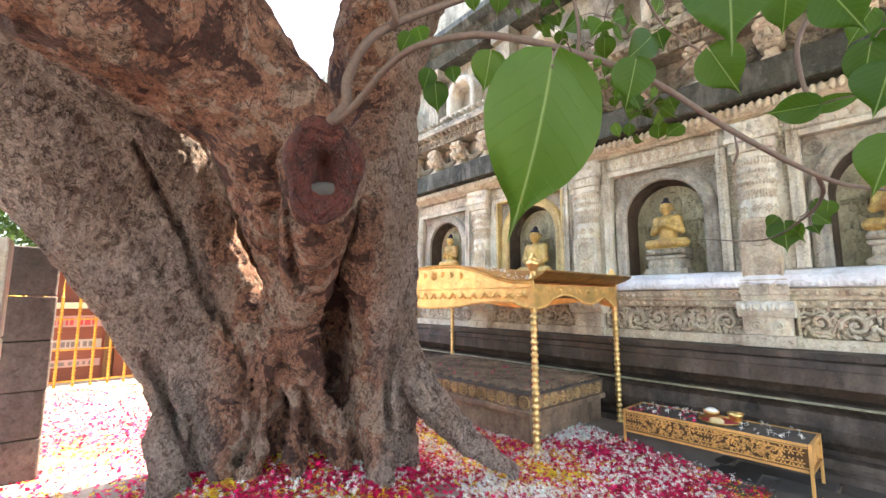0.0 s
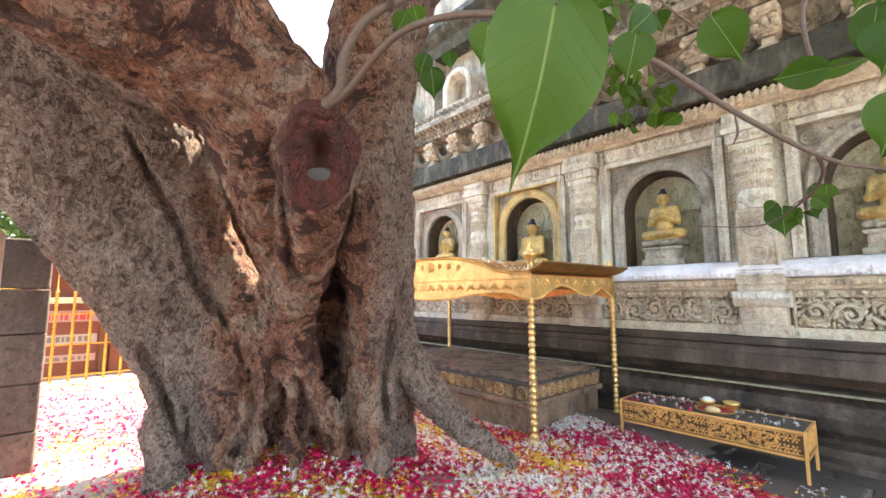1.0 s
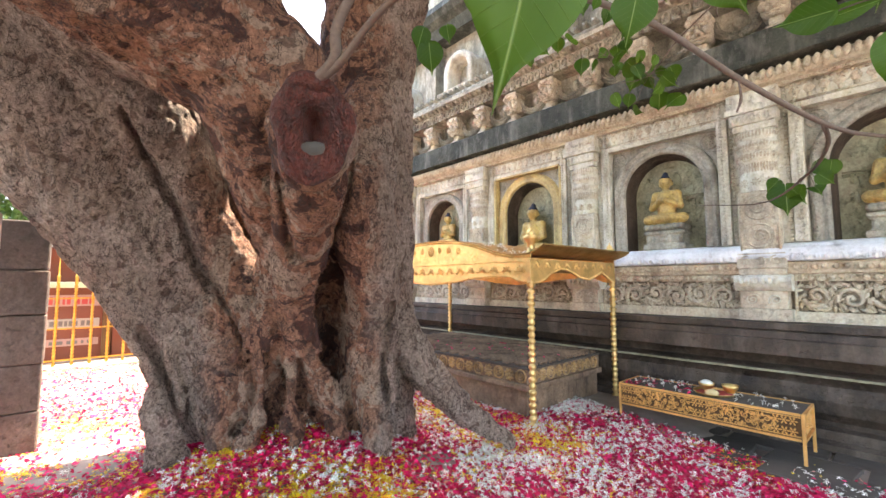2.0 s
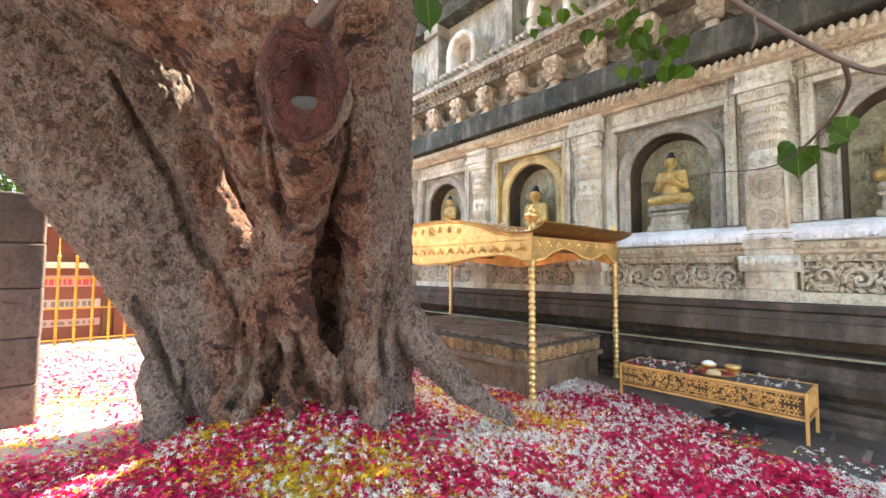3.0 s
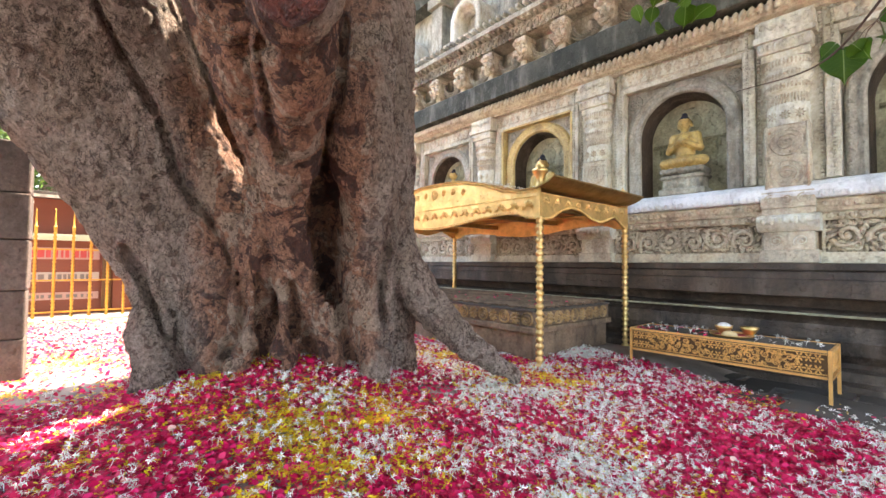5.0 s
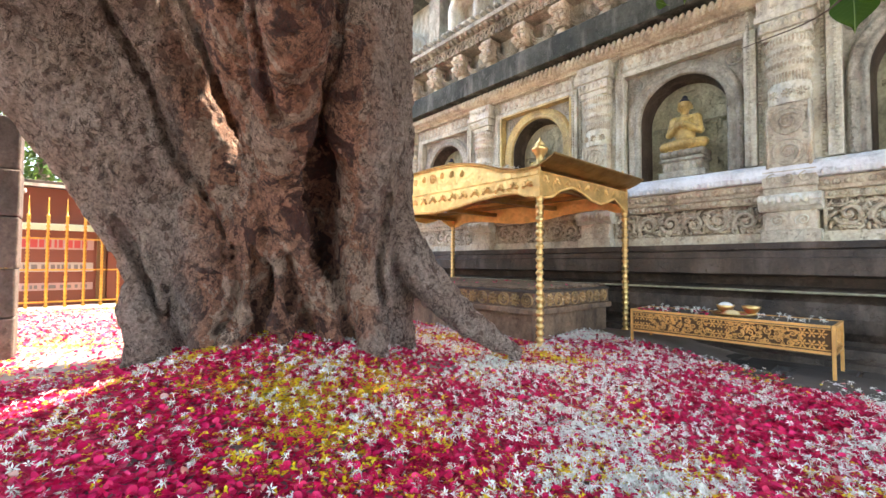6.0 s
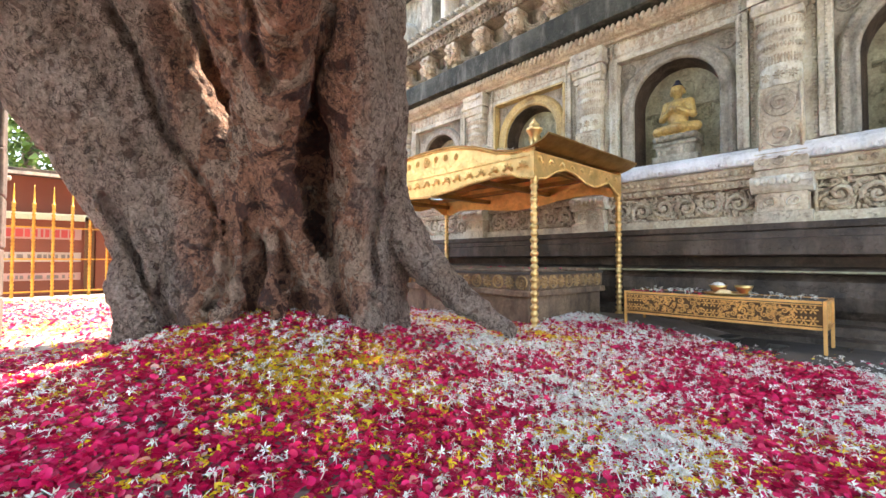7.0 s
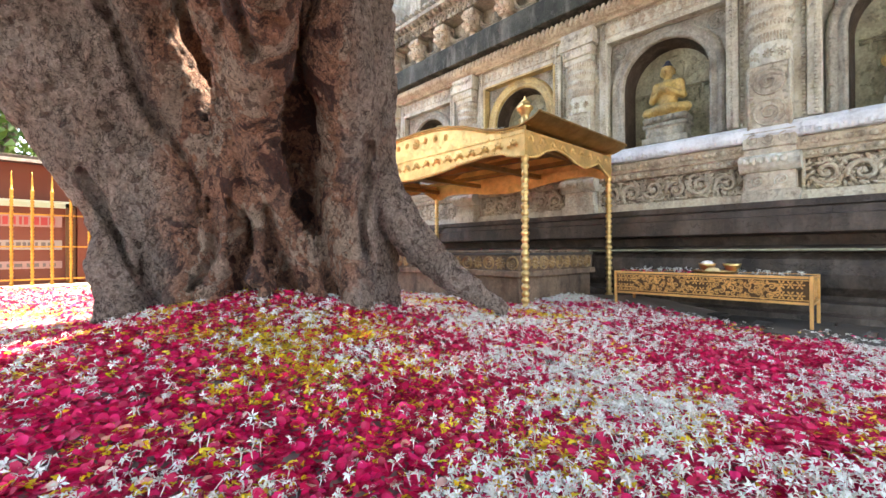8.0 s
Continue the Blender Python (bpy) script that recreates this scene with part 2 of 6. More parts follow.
def extrude(bm, profile, a, b, how="x", step=0.0):
    """A closed outline pushed along x (outline in y, z), along y (x, z) or along z (x, y)."""
    count = max(1, int((b - a) / step)) if step else 1
    rows = []
    for i in range(count + 1):
        s = a + (b - a) * i / count
        rows.append([bm.verts.new({"x": (s, p, q), "y": (p, s, q), "z": (p, q, s)}[how]) for p, q in profile])
    n = len(profile)
    for r0, r1 in zip(rows, rows[1:]):
        for i in range(n):
            bm.faces.new((r0[i], r0[(i + 1) % n], r1[(i + 1) % n], r1[i]))
    for r in (rows[0], rows[-1]):
        f = bm.faces.new(r)
        bmesh.ops.triangulate(bm, faces=[f])
    bmesh.ops.recalc_face_normals(bm, faces=bm.faces)
    return bm


def lathe(bm, profile, at=(0, 0, 0), sides=16, arc=(0.0, 360.0)):
    """A turned shape: (radius, height) pairs spun about a standing axis."""
    x, y, z = at
    full = arc[1] - arc[0] >= 360
    n = sides if full else sides + 1
    rings = []
    for r, h in profile:
        rings.append([bm.verts.new((x + r * math.cos(a), y + r * math.sin(a), z + h))
                      for a in (radians(arc[0] + (arc[1] - arc[0]) * i / sides) for i in range(n))])
    for r0, r1 in zip(rings, rings[1:]):
        for i in range(n if full else n - 1):
            j = (i + 1) % n
            bm.faces.new((r0[i], r0[j], r1[j], r1[i]))
    if full:
        for r in (rings[0], rings[-1]):
            bm.faces.new(r)
    return bm


def tube(bm, pts, radii, sides=8, cap=True):
    """A round tube along a line of points."""
    pts = [Vector(p) for p in pts]
    rings = []
    up = Vector((0.13, 0.21, 0.97))
    for i, p in enumerate(pts):
        d = (pts[min(i + 1, len(pts) - 1)] - pts[max(i - 1, 0)]).normalized()
        u = d.cross(up)
        u = u.normalized() if u.length > 1e-4 else d.cross(Vector((1, 0, 0))).normalized()
        w = d.cross(u)
        r = float(radii[i] if hasattr(radii, "__len__") else radii)
        rings.append([bm.verts.new(p + r * (math.cos(a) * u + math.sin(a) * w)) for a in (2 * math.pi * k / sides for k in range(sides))])
    for r0, r1 in zip(rings, rings[1:]):
        for k in range(sides):
            bm.faces.new((r0[k], r0[(k + 1) % sides], r1[(k + 1) % sides], r1[k]))
    if cap:
        bm.faces.new(rings[0][::-1])
        bm.faces.new(rings[-1])
    return bm


def smooth_line(pts, per=6):
    """Points along a soft curve through the given ones; extra numbers are carried along."""
    p = [np.array(q, float) for q in pts]
    p = [2 * p[0] - p[1]] + p + [2 * p[-1] - p[-2]]
    out = []
    for a, b, c, d in zip(p, p[1:], p[2:], p[3:]):
        for i in range(per):
            t = i / per
            out.append(0.5 * (2 * b + (c - a) * t + (2 * a - 5 * b + 4 * c - d) * t * t + (3 * b - a - 3 * c + d) * t ** 3))
    out.append(p[-2])
    return out


TABLE = np.random.RandomState(7).rand(32, 32, 32).astype(np.float32)


def value_noise(p):
    """Smooth noise from 0 to 1 at the rows of p."""
    i = np.floor(p).astype(int)
    f = (p - i).astype(np.float32)
    f = f * f * (3 - 2 * f)
    out = 0
    for dx in (0, 1):
        for dy in (0, 1):
            for dz in (0, 1):
                w = (f[:, 0] if dx else 1 - f[:, 0]) * (f[:, 1] if dy else 1 - f[:, 1]) * (f[:, 2] if dz else 1 - f[:, 2])
                out = out + w * TABLE[(i[:, 0] + dx) % 32, (i[:, 1] + dy) % 32, (i[:, 2] + dz) % 32]
    return out


class Clay:
    """A lump made of rounded limbs that melt into one another, turned into a mesh."""

    def __init__(self, lo, hi, h):
        self.lo, self.h = np.array(lo, float), h
        self.n = [int((b - a) / h) + 2 for a, b in zip(lo, hi)]
        self.f = np.full(self.n, 9.0, np.float32)

    def _grid(self, a, b):
        i0 = [max(0, int((p - l) / self.h)) for p, l in zip(a, self.lo)]
        i1 = [min(n, int((p - l) / self.h) + 2) for p, l, n in zip(b, self.lo, self.n)]
        if any(q <= p for p, q in zip(i0, i1)):
            return None, None
        ax = [(np.arange(p, q) * self.h + l).astype(np.float32) for p, q, l in zip(i0, i1, self.lo)]
        return tuple(slice(p, q) for p, q in zip(i0, i1)), np.meshgrid(*ax, indexing="ij")

    def limb(self, a, ra, b, rb, k=0.06, cut=False):
        a, b = np.array(a, float), np.array(b, float)
        m = max(ra, rb) + k + 0.12
        s, g = self._grid(np.minimum(a, b) - m, np.maximum(a, b) + m)
        if s is None:
            return
        d = b - a
        t = sum((g[i] - a[i]) * d[i] for i in range(3)) / max(1e-9, float(d @ d))
        t = np.clip(t, 0, 1)
        dist = np.sqrt(sum((g[i] - a[i] - t * d[i]) ** 2 for i in range(3))) - (ra + (rb - ra) * t)
        old = self.f[s]
        if cut:
            dist = -dist
            w = np.clip(0.5 - 0.5 * (old - dist) / k, 0, 1)
            self.f[s] = old * (1 - w) + dist * w + k * w * (1 - w)
        else:
            w = np.clip(0.5 + 0.5 * (old - dist) / k, 0, 1)
            self.f[s] = old * (1 - w) + dist * w - k * w * (1 - w)

    def strand(self, pts, k=0.06, per=4, cut=False):
        line = smooth_line(pts, per)
        for p, q in zip(line, line[1:]):
            self.limb(p[:3], p[3], q[:3], q[3], k, cut)

    def ball(self, c, rx, ry, rz, k=0.02):
        c = np.array(c, float)
        m = max(rx, ry, rz) + k + 0.1
        s, g = self._grid(c - m, c + m)
        q = np.sqrt(((g[0] - c[0]) / rx) ** 2 + ((g[1] - c[1]) / ry) ** 2 + ((g[2] - c[2]) / rz) ** 2)
        dist = (q - 1) * min(rx, ry, rz)
        old = self.f[s]
        w = np.clip(0.5 + 0.5 * (old - dist) / k, 0, 1)
        self.f[s] = old * (1 - w) + dist * w - k * w * (1 - w)

    def block(self, c, hx, hy, hz, k=0.012):
        c = np.array(c, float)
        m = max(hx, hy, hz) + 0.1
        s, g = self._grid(c - m, c + m)
        q = [np.abs(g[i] - c[i]) - h for i, h in enumerate((hx, hy, hz))]
        dist = np.sqrt(sum(np.maximum(a, 0) ** 2 for a in q)) + np.minimum(np.maximum(np.maximum(q[0], q[1]), q[2]), 0)
        old = self.f[s]
        w = np.clip(0.5 + 0.5 * (old - dist) / k, 0, 1)
        self.f[s] = old * (1 - w) + dist * w - k * w * (1 - w)

    def roughen(self, waves):
        """waves: (size x, y, z of a bump in metres, depth, ridged)."""
        near = np.argwhere(np.abs(self.f) < 0.12)
        p = near * self.h + self.lo
        d = 0
        for sx, sy, sz, depth, ridged in waves:
            v = value_noise(p / np.array([sx, sy, sz]) + 50.3)
            d = d + depth * ((1 - np.abs(2 * v - 1) * 2) if ridged else (2 * v - 1))
        self.f[tuple(near.T)] -= d.astype(np.float32)

    def mesh(self, name):
        f = self.f
        inside = f < 0
        n = np.array(f.shape)
        acc = np.zeros((*(n - 1), 3), np.float32)
        cnt = np.zeros(n - 1, np.float32)
        crossings = []
        for ax in range(3):
            lo = [slice(None)] * 3
            hi = [slice(None)] * 3
            lo[ax], hi[ax] = slice(0, -1), slice(1, None)
            f0, f1 = f[tuple(lo)], f[tuple(hi)]
            cross = inside[tuple(lo)] != inside[tuple(hi)]
            t = np.where(cross, f0 / np.where(cross, f0 - f1, 1), 0).astype(np.float32)
            crossings.append(cross)
            others = [i for i in range(3) if i != ax]
            for du in (0, 1):
                for dv in (0, 1):
                    s = [slice(None)] * 3
                    s[others[0]] = slice(du, n[others[0]] - 1 + du)
                    s[others[1]] = slice(dv, n[others[1]] - 1 + dv)
                    c = cross[tuple(s)]
                    cnt += c
                    acc[..., ax] += t[tuple(s)]
                    acc[..., others[0]] += c * du
                    acc[..., others[1]] += c * dv
        used = cnt > 0
        index = np.full(cnt.shape, -1, np.int64)
        index[used] = np.arange(used.sum())
        verts = (np.argwhere(used) + acc[used] / cnt[used][:, None]) * self.h + self.lo
        quads = []
        for ax in range(3):
            u, v = (ax + 1) % 3, (ax + 2) % 3
            e = np.argwhere(crossings[ax])
            e = e[(e[:, u] > 0) & (e[:, v] > 0) & (e[:, u] < n[u] - 1) & (e[:, v] < n[v] - 1)]
            ids = []
            for du, dv in ((1, 1), (0, 1), (0, 0), (1, 0)):
                c = e.copy()
                c[:, u] -= du
                c[:, v] -= dv
                ids.append(index[tuple(c.T)])
            q = np.stack(ids, 1)
            flip = ~inside[tuple(e.T)]
            q[flip] = q[flip][:, ::-1]
            quads.append(q)
        return mesh_from(name, verts, np.concatenate(quads))


def mesh_from(name, verts, faces, smooth=True, slots=None):
    me = bpy.data.meshes.new(name)
    k = faces.shape[1]
    me.vertices.add(len(verts))
    me.vertices.foreach_set("co", np.asarray(verts, np.float32).ravel())
    me.loops.add(faces.size)
    me.loops.foreach_set("vertex_index", faces.astype(np.int32).ravel())
    me.polygons.add(len(faces))
    me.polygons.foreach_set("loop_start", np.arange(0, faces.size, k, dtype=np.int32))
    me.polygons.foreach_set("loop_total", np.full(len(faces), k, np.int32))
    if smooth:
        me.polygons.foreach_set("use_smooth", np.ones(len(faces), bool))
    if slots is not None:
        me.polygons.foreach_set("material_index", slots.astype(np.int32))
    me.update(calc_edges=True)
    me.validate()
    return me


# ---- ground ----
def ground_height(x, y):
    s = np.clip((-x - 1.0) / 1.3, 0, 1)
    s = s * s * (3 - 2 * s)
    h = 0.11 * s + 0.22 * np.exp(-((x + 3.1) ** 2 + (y - 1.38) ** 2) / 0.75)
    return h + 0.012 * np.sin(3.1 * x + 1.0) * np.sin(2.7 * y)


def ground_z(x, y):
    p = np.stack([x, y, np.zeros_like(x)], 1)
    return ground_height(x, y) + value_noise(p * np.array([7, 7, 0]) + 3) * 0.02 + value_noise(p * np.array([1.7, 1.7, 0])) * 0.03 - 0.025


def build_ground():
    fine_x = np.concatenate([[-400, -150, -60, -30, -18], np.arange(-13, 4, 0.08), [6, 12, 30, 60, 150, 400]])
    fine_y = np.concatenate([[-400, -150, -60, -30, -12], np.arange(-6, 6, 0.08), [8, 12, 30, 60, 150, 400]])
    gx, gy = np.meshgrid(fine_x, fine_y, indexing="ij")
    z = ground_height(gx, gy)
    p = np.stack([gx.ravel(), gy.ravel(), z.ravel()], 1)
    p[:, 2] = ground_z(p[:, 0], p[:, 1])
    a = np.arange(gx.size).reshape(gx.shape)
    q = np.stack([a[:-1, :-1], a[1:, :-1], a[1:, 1:], a[:-1, 1:]], -1).reshape(-1, 4)
    me = mesh_from("ground", p, q)
    me.materials.append(SOIL)
    return tagged(new("ground", me), "bare grey-brown earth, mounded round the tree roots", "ground", kind="structure")


build_ground()


# ---- the tree ----
def flaked(me):
    """The trunk's mesh at twice the fineness, with plates of bark standing off in steps."""
    n = len(me.vertices)
    v = np.zeros(n * 3, np.float32)
    me.vertices.foreach_get("co", v)
    v = v.reshape(-1, 3).astype(float)
    q = np.zeros(len(me.polygons) * 4, np.int32)
    me.loops.foreach_get("vertex_index", q)
    q = q.reshape(-1, 4).astype(np.int64)
    e = np.stack([q, np.roll(q, -1, 1)], 2)
    key = np.minimum(e[..., 0], e[..., 1]) * n + np.maximum(e[..., 0], e[..., 1])
    uniq, where = np.unique(key, return_inverse=True)
    where = where.reshape(-1, 4) + n
    mids = (v[uniq // n] + v[uniq % n]) / 2
    cent = v[q].mean(1)
    c = n + len(uniq) + np.arange(len(q))
    allv = np.concatenate([v, mids, cent])
    quads = np.concatenate([np.stack([q[:, k], where[:, k], c, where[:, k - 1]], 1) for k in range(4)])
    norm = np.zeros_like(allv)
    p = allv[quads]
    fn = np.cross(p[:, 2] - p[:, 0], p[:, 3] - p[:, 1])
    for k in range(4):
        np.add.at(norm, quads[:, k], fn)
    norm /= np.linalg.norm(norm, axis=1)[:, None] + 1e-12
    warp = np.stack([value_noise(allv * 9 + o) for o in (1.0, 11.0, 21.0)], 1) * 0.05
    w = allv + warp
    plates = np.tanh(14 * (value_noise(w / np.array([0.075, 0.075, 0.10])) - 0.5))
    small = np.tanh(9 * (value_noise(w / np.array([0.034, 0.034, 0.045]) + 7) - 0.45))
    pits = np.clip((value_noise(w / np.array([0.05, 0.05, 0.065]) + 17) - 0.79) / 0.1, 0, 1)
    grain = value_noise(w / np.array([0.016, 0.016, 0.024]) + 3) - 0.5
    rough = 0.5 + 0.8 * value_noise(allv * 1.7 + 5)
    allv = allv + norm * ((0.010 * plates + 0.006 * small - 0.014 * pits + 0.004 * grain) * rough)[:, None]
    bpy.data.meshes.remove(me)
    return mesh_from("trunk", allv, quads)


# the swelling foot of the trunk, between the roots
FLARES = [((-3.58, 1.45, 0.90, 0.20), (-3.53, 1.40, 0.00, 0.30)), ((-3.25, 1.85, 0.70, 0.14), (-3.15, 1.78, 0.00, 0.17)), ((-3.05, 2.14, 0.80, 0.15), (-2.90, 2.18, 0.00, 0.19)),
          ((-3.20, 1.20, 0.60, 0.06), (-3.03, 1.04, 0.05, 0.07)), ((-3.00, 1.45, 0.60, 0.05), (-2.80, 1.25, 0.10, 0.055)), ((-2.95, 1.65, 0.50, 0.07), (-2.75, 1.60, 0.10, 0.07)), ((-2.70, 1.85, 0.50, 0.09), (-2.55, 1.80, 0.10, 0.10))]


def build_tree():
    tree = thing("sacred_fig_tree", "huge old fig tree with flaking grey and red-brown bark", "tree")
    clay = Clay((-4.95, -2.0, 0.0), (-1.1, 3.0, 5.4), 0.0215)
    left_trunk = [(-3.82, 1.20, 0.02, 0.28), (-3.85, 1.10, 0.47, 0.31), (-3.85, 0.91, 0.98, 0.335), (-3.88, 0.62, 1.62, 0.405), (-3.84, 0.27, 2.24, 0.48), (-3.74, -0.12, 2.83, 0.58), (-3.62, -0.58, 3.29, 0.62)]
    left_ridge = [(-3.23, 1.24, 0.69, 0.1), (-3.29, 1.19, 1.21, 0.13), (-3.42, 0.98, 1.69, 0.165), (-3.40, 0.70, 2.19, 0.205), (-3.31, 0.42, 2.61, 0.265), (-3.24, 0.03, 2.99, 0.34), (-3.18, -0.4, 3.27, 0.40)]
    shoulder = [(-3.52, 1.12, 0.4, 0.22), (-3.54, 1.08, 1.0, 0.2), (-3.60, 0.95, 1.5, 0.2), (-3.56, 0.70, 2.0, 0.22), (-3.50, 0.40, 2.45, 0.25)]
    web = [(-2.52, 0.78, 2.47, 0.16), (-2.83, 0.48, 2.75, 0.23), (-2.95, 0.20, 2.98, 0.32)]
    left_foot = [(-3.66, 0.72, 1.0, 0.06), (-3.63, 0.72, 0.76, 0.09), (-3.58, 0.70, 0.52, 0.11), (-3.52, 0.72, 0.30, 0.11), (-3.45, 0.71, 0.1, 0.115)]
    left_foot_two = [(-3.52, 0.95, 1.1, 0.09), (-3.44, 1.02, 0.8, 0.12), (-3.38, 1.06, 0.52, 0.13), (-3.28, 1.05, 0.22, 0.12)]
    small_root = [(-3.07, 1.34, 1.01, 0.07), (-3.0, 1.39, 0.71, 0.07), (-2.93, 1.31, 0.43, 0.06)]
    front_left = [(-2.36, 0.77, 2.26, 0.16), (-2.45, 0.925, 1.96, 0.145), (-2.76, 1.115, 1.67, 0.13), (-2.97, 1.2, 1.38, 0.12), (-3.16, 1.22, 1.02, 0.12), (-3.16, 1.18, 0.67, 0.1), (-3.14, 1.14, 0.46, 0.09), (-3.06, 1.06, 0.21, 0.07)]
    knot_column = [(-1.83, 0.95, 2.1, 0.14), (-1.98, 1.0, 1.90, 0.155), (-2.28, 1.11, 1.76, 0.155), (-2.66, 1.23, 1.49, 0.145), (-2.88, 1.34, 1.23, 0.14), (-2.99, 1.49, 0.93, 0.14), (-3.01, 1.62, 0.63, 0.12), (-2.95, 1.68, 0.39, 0.08)]
    right_column = [(-2.57, 1.68, 2.63, 0.2), (-2.46, 1.58, 2.1, 0.19), (-2.46, 1.6, 1.72, 0.19), (-2.62, 1.76, 1.38, 0.175), (-2.80, 1.88, 0.96, 0.17), (-2.84, 1.90, 0.65, 0.16), (-2.76, 1.90, 0.34, 0.12)]
    stem = [(-2.70, 2.35, 4.95, 0.40), (-2.75, 2.05, 4.17, 0.37), (-2.74, 1.79, 3.36, 0.34), (-2.81, 1.83, 2.51, 0.3), (-2.96, 1.91, 1.72, 0.34), (-3.24, 2.02, 0.79, 0.42), (-3.32, 2.08, 0.12, 0.45)]
    right_root = [(-2.86, 2.06, 1.45, 0.13), (-2.82, 2.12, 1.11, 0.14), (-2.70, 2.25, 0.77, 0.13), (-2.50, 2.45, 0.47, 0.105), (-2.23, 2.73, 0.2, 0.05)]
    limb = [(-2.25, 0.88, 2.17, 0.2), (-2.09, 0.76, 2.33, 0.24), (-2.0, 0.56, 2.48, 0.27), (-1.94, 0.26, 2.64, 0.36), (-1.85, -0.01, 2.76, 0.42)]
    limb_end = [(-1.95, 0.72, 2.35, 0.24), (-1.78, 0.85, 2.3, 0.1)]
    core = [(-2.57, 1.15, 2.19, 0.2), (-2.99, 1.53, 1.83, 0.2), (-3.42, 1.66, 1.17, 0.24), (-3.49, 1.63, 0.44, 0.28)]
    hollow = [(-2.68, 1.48, 1.72, 0.06), (-2.88, 1.58, 1.37, 0.1), (-2.99, 1.66, 0.99, 0.1), (-3.01, 1.71, 0.69, 0.07)]
    hollow_mouth = [(-2.54, 1.30, 1.53, 0.03), (-2.69, 1.39, 1.4, 0.05), (-2.88, 1.505, 1.16, 0.06), (-2.99, 1.565, 0.88, 0.06), (-3.0, 1.60, 0.6, 0.03)]
    sun_cleft = [(-2.62, 0.52, 2.28, 0.03), (-2.66, 0.61, 2.20, 0.055), (-2.69, 0.69, 2.13, 0.078), (-2.75, 0.79, 2.0, 0.078), (-2.79, 0.9, 1.84, 0.078), (-2.83, 0.98, 1.65, 0.055), (-2.85, 1.04, 1.44, 0.045), (-2.87, 1.07, 1.23, 0.035)]
    deep_hollow = [(-2.50, 1.34, 1.44, 0.05), (-2.62, 1.42, 1.32, 0.085), (-2.78, 1.505, 1.15, 0.10), (-2.90, 1.575, 0.92, 0.10), (-2.99, 1.63, 0.70, 0.085), (-3.02, 1.66, 0.52, 0.06)]
    trunk_cleft = [(-2.97, 0.29, 2.45, 0.03), (-3.22, 0.43, 2.30, 0.03), (-3.29, 0.55, 2.10, 0.03), (-3.34, 0.69, 1.86, 0.03), (-3.40, 0.82, 1.51, 0.03), (-3.36, 0.96, 1.30, 0.03), (-3.31, 1.07, 1.09, 0.03), (-3.10, 1.12, 0.89, 0.03)]
    foot_cleft = [(-3.61, 0.56, 1.07, 0.045), (-3.62, 0.64, 0.90, 0.045), (-3.53, 0.70, 0.71, 0.045), (-3.49, 0.75, 0.55, 0.045), (-3.51, 0.81, 0.40, 0.045)]
    column_cleft = [(-1.71, 0.74, 1.89, 0.032), (-1.94, 0.84, 1.88, 0.032), (-2.05, 0.89, 1.77, 0.032), (-2.26, 1.01, 1.63, 0.032), (-2.38, 1.09, 1.53, 0.032)]
    knot_cleft = [(-2.41, 1.45, 2.40, 0.034), (-2.37, 1.41, 2.14, 0.034), (-2.36, 1.40, 1.96, 0.034), (-2.44, 1.39, 1.78, 0.034), (-2.80, 1.52, 1.70, 0.034)]
    root_cleft = [(-2.49, 1.83, 1.24, 0.042), (-2.57, 1.84, 1.05, 0.042), (-2.66, 1.87, 0.81, 0.042), (-2.67, 1.92, 0.57, 0.042)]
    toe_cleft = [(-3.05, 1.19, 0.91, 0.045), (-3.07, 1.24, 0.75, 0.045), (-3.09, 1.23, 0.56, 0.045)]
    knee_cleft = [(-2.94, 1.37, 0.87, 0.04), (-2.93, 1.40, 0.71, 0.04), (-2.90, 1.39, 0.57, 0.04)]
    ridge_foot = [(-3.14, 1.10, 0.91, 0.042), (-3.09, 1.11, 0.73, 0.042), (-3.08, 1.09, 0.55, 0.042), (-3.19, 1.04, 0.39, 0.042)]
    back_trunk = [(-3.75, 1.55, 0.2, 0.4), (-3.75, 1.45, 1.2, 0.32), (-3.8, 1.25, 2.1, 0.3), (-3.95, 0.9, 2.9, 0.34)]
    for s in (stem, left_trunk, shoulder, core, web, back_trunk):
        clay.strand(s, 0.08)
    clay.strand(hollow, 0.04, cut=True)
    for a, b in FLARES:
        clay.limb(a[:3], a[3], b[:3], b[3], 0.05)
    for s in (left_foot, left_foot_two, small_root, right_root):
        clay.strand(s, 0.02)
    for s in (front_left, right_column, knot_column):
        clay.strand(s, 0.02)
    clay.strand(limb, 0.05)
    clay.strand(limb_end, 0.05)
    for k in range(4):
        clay.strand([(x - 0.07 * k, y - 0.01 * k, z, r * (1.45 - 0.15 * k)) for x, y, z, r in hollow_mouth], 0.012, cut=True)
    heart = Vector((-0.25, 0.3, 1.05))
    for s, depth in ((sun_cleft, 8), (deep_hollow, 5)):
        for k in range(depth):
            clay.strand([(*(heart + (Vector(p[:3]) - heart) * (1 + 0.036 * k)), p[3]) for p in s], 0.015, cut=True)
    clay.strand(left_ridge, 0.02)
    for s in (trunk_cleft, foot_cleft, column_cleft, knot_cleft, root_cleft, toe_cleft, knee_cleft, ridge_foot):
        for k in range(3):
            clay.strand([(*(heart + (Vector(p[:3]) - heart) * (1 + 0.016 * k)), p[3] * (1 - 0.2 * k)) for p in s], 0.02, cut=True)
    clay.ball((-1.72, 0.885, 2.0), 0.16, 0.165, 0.215, 0.03)
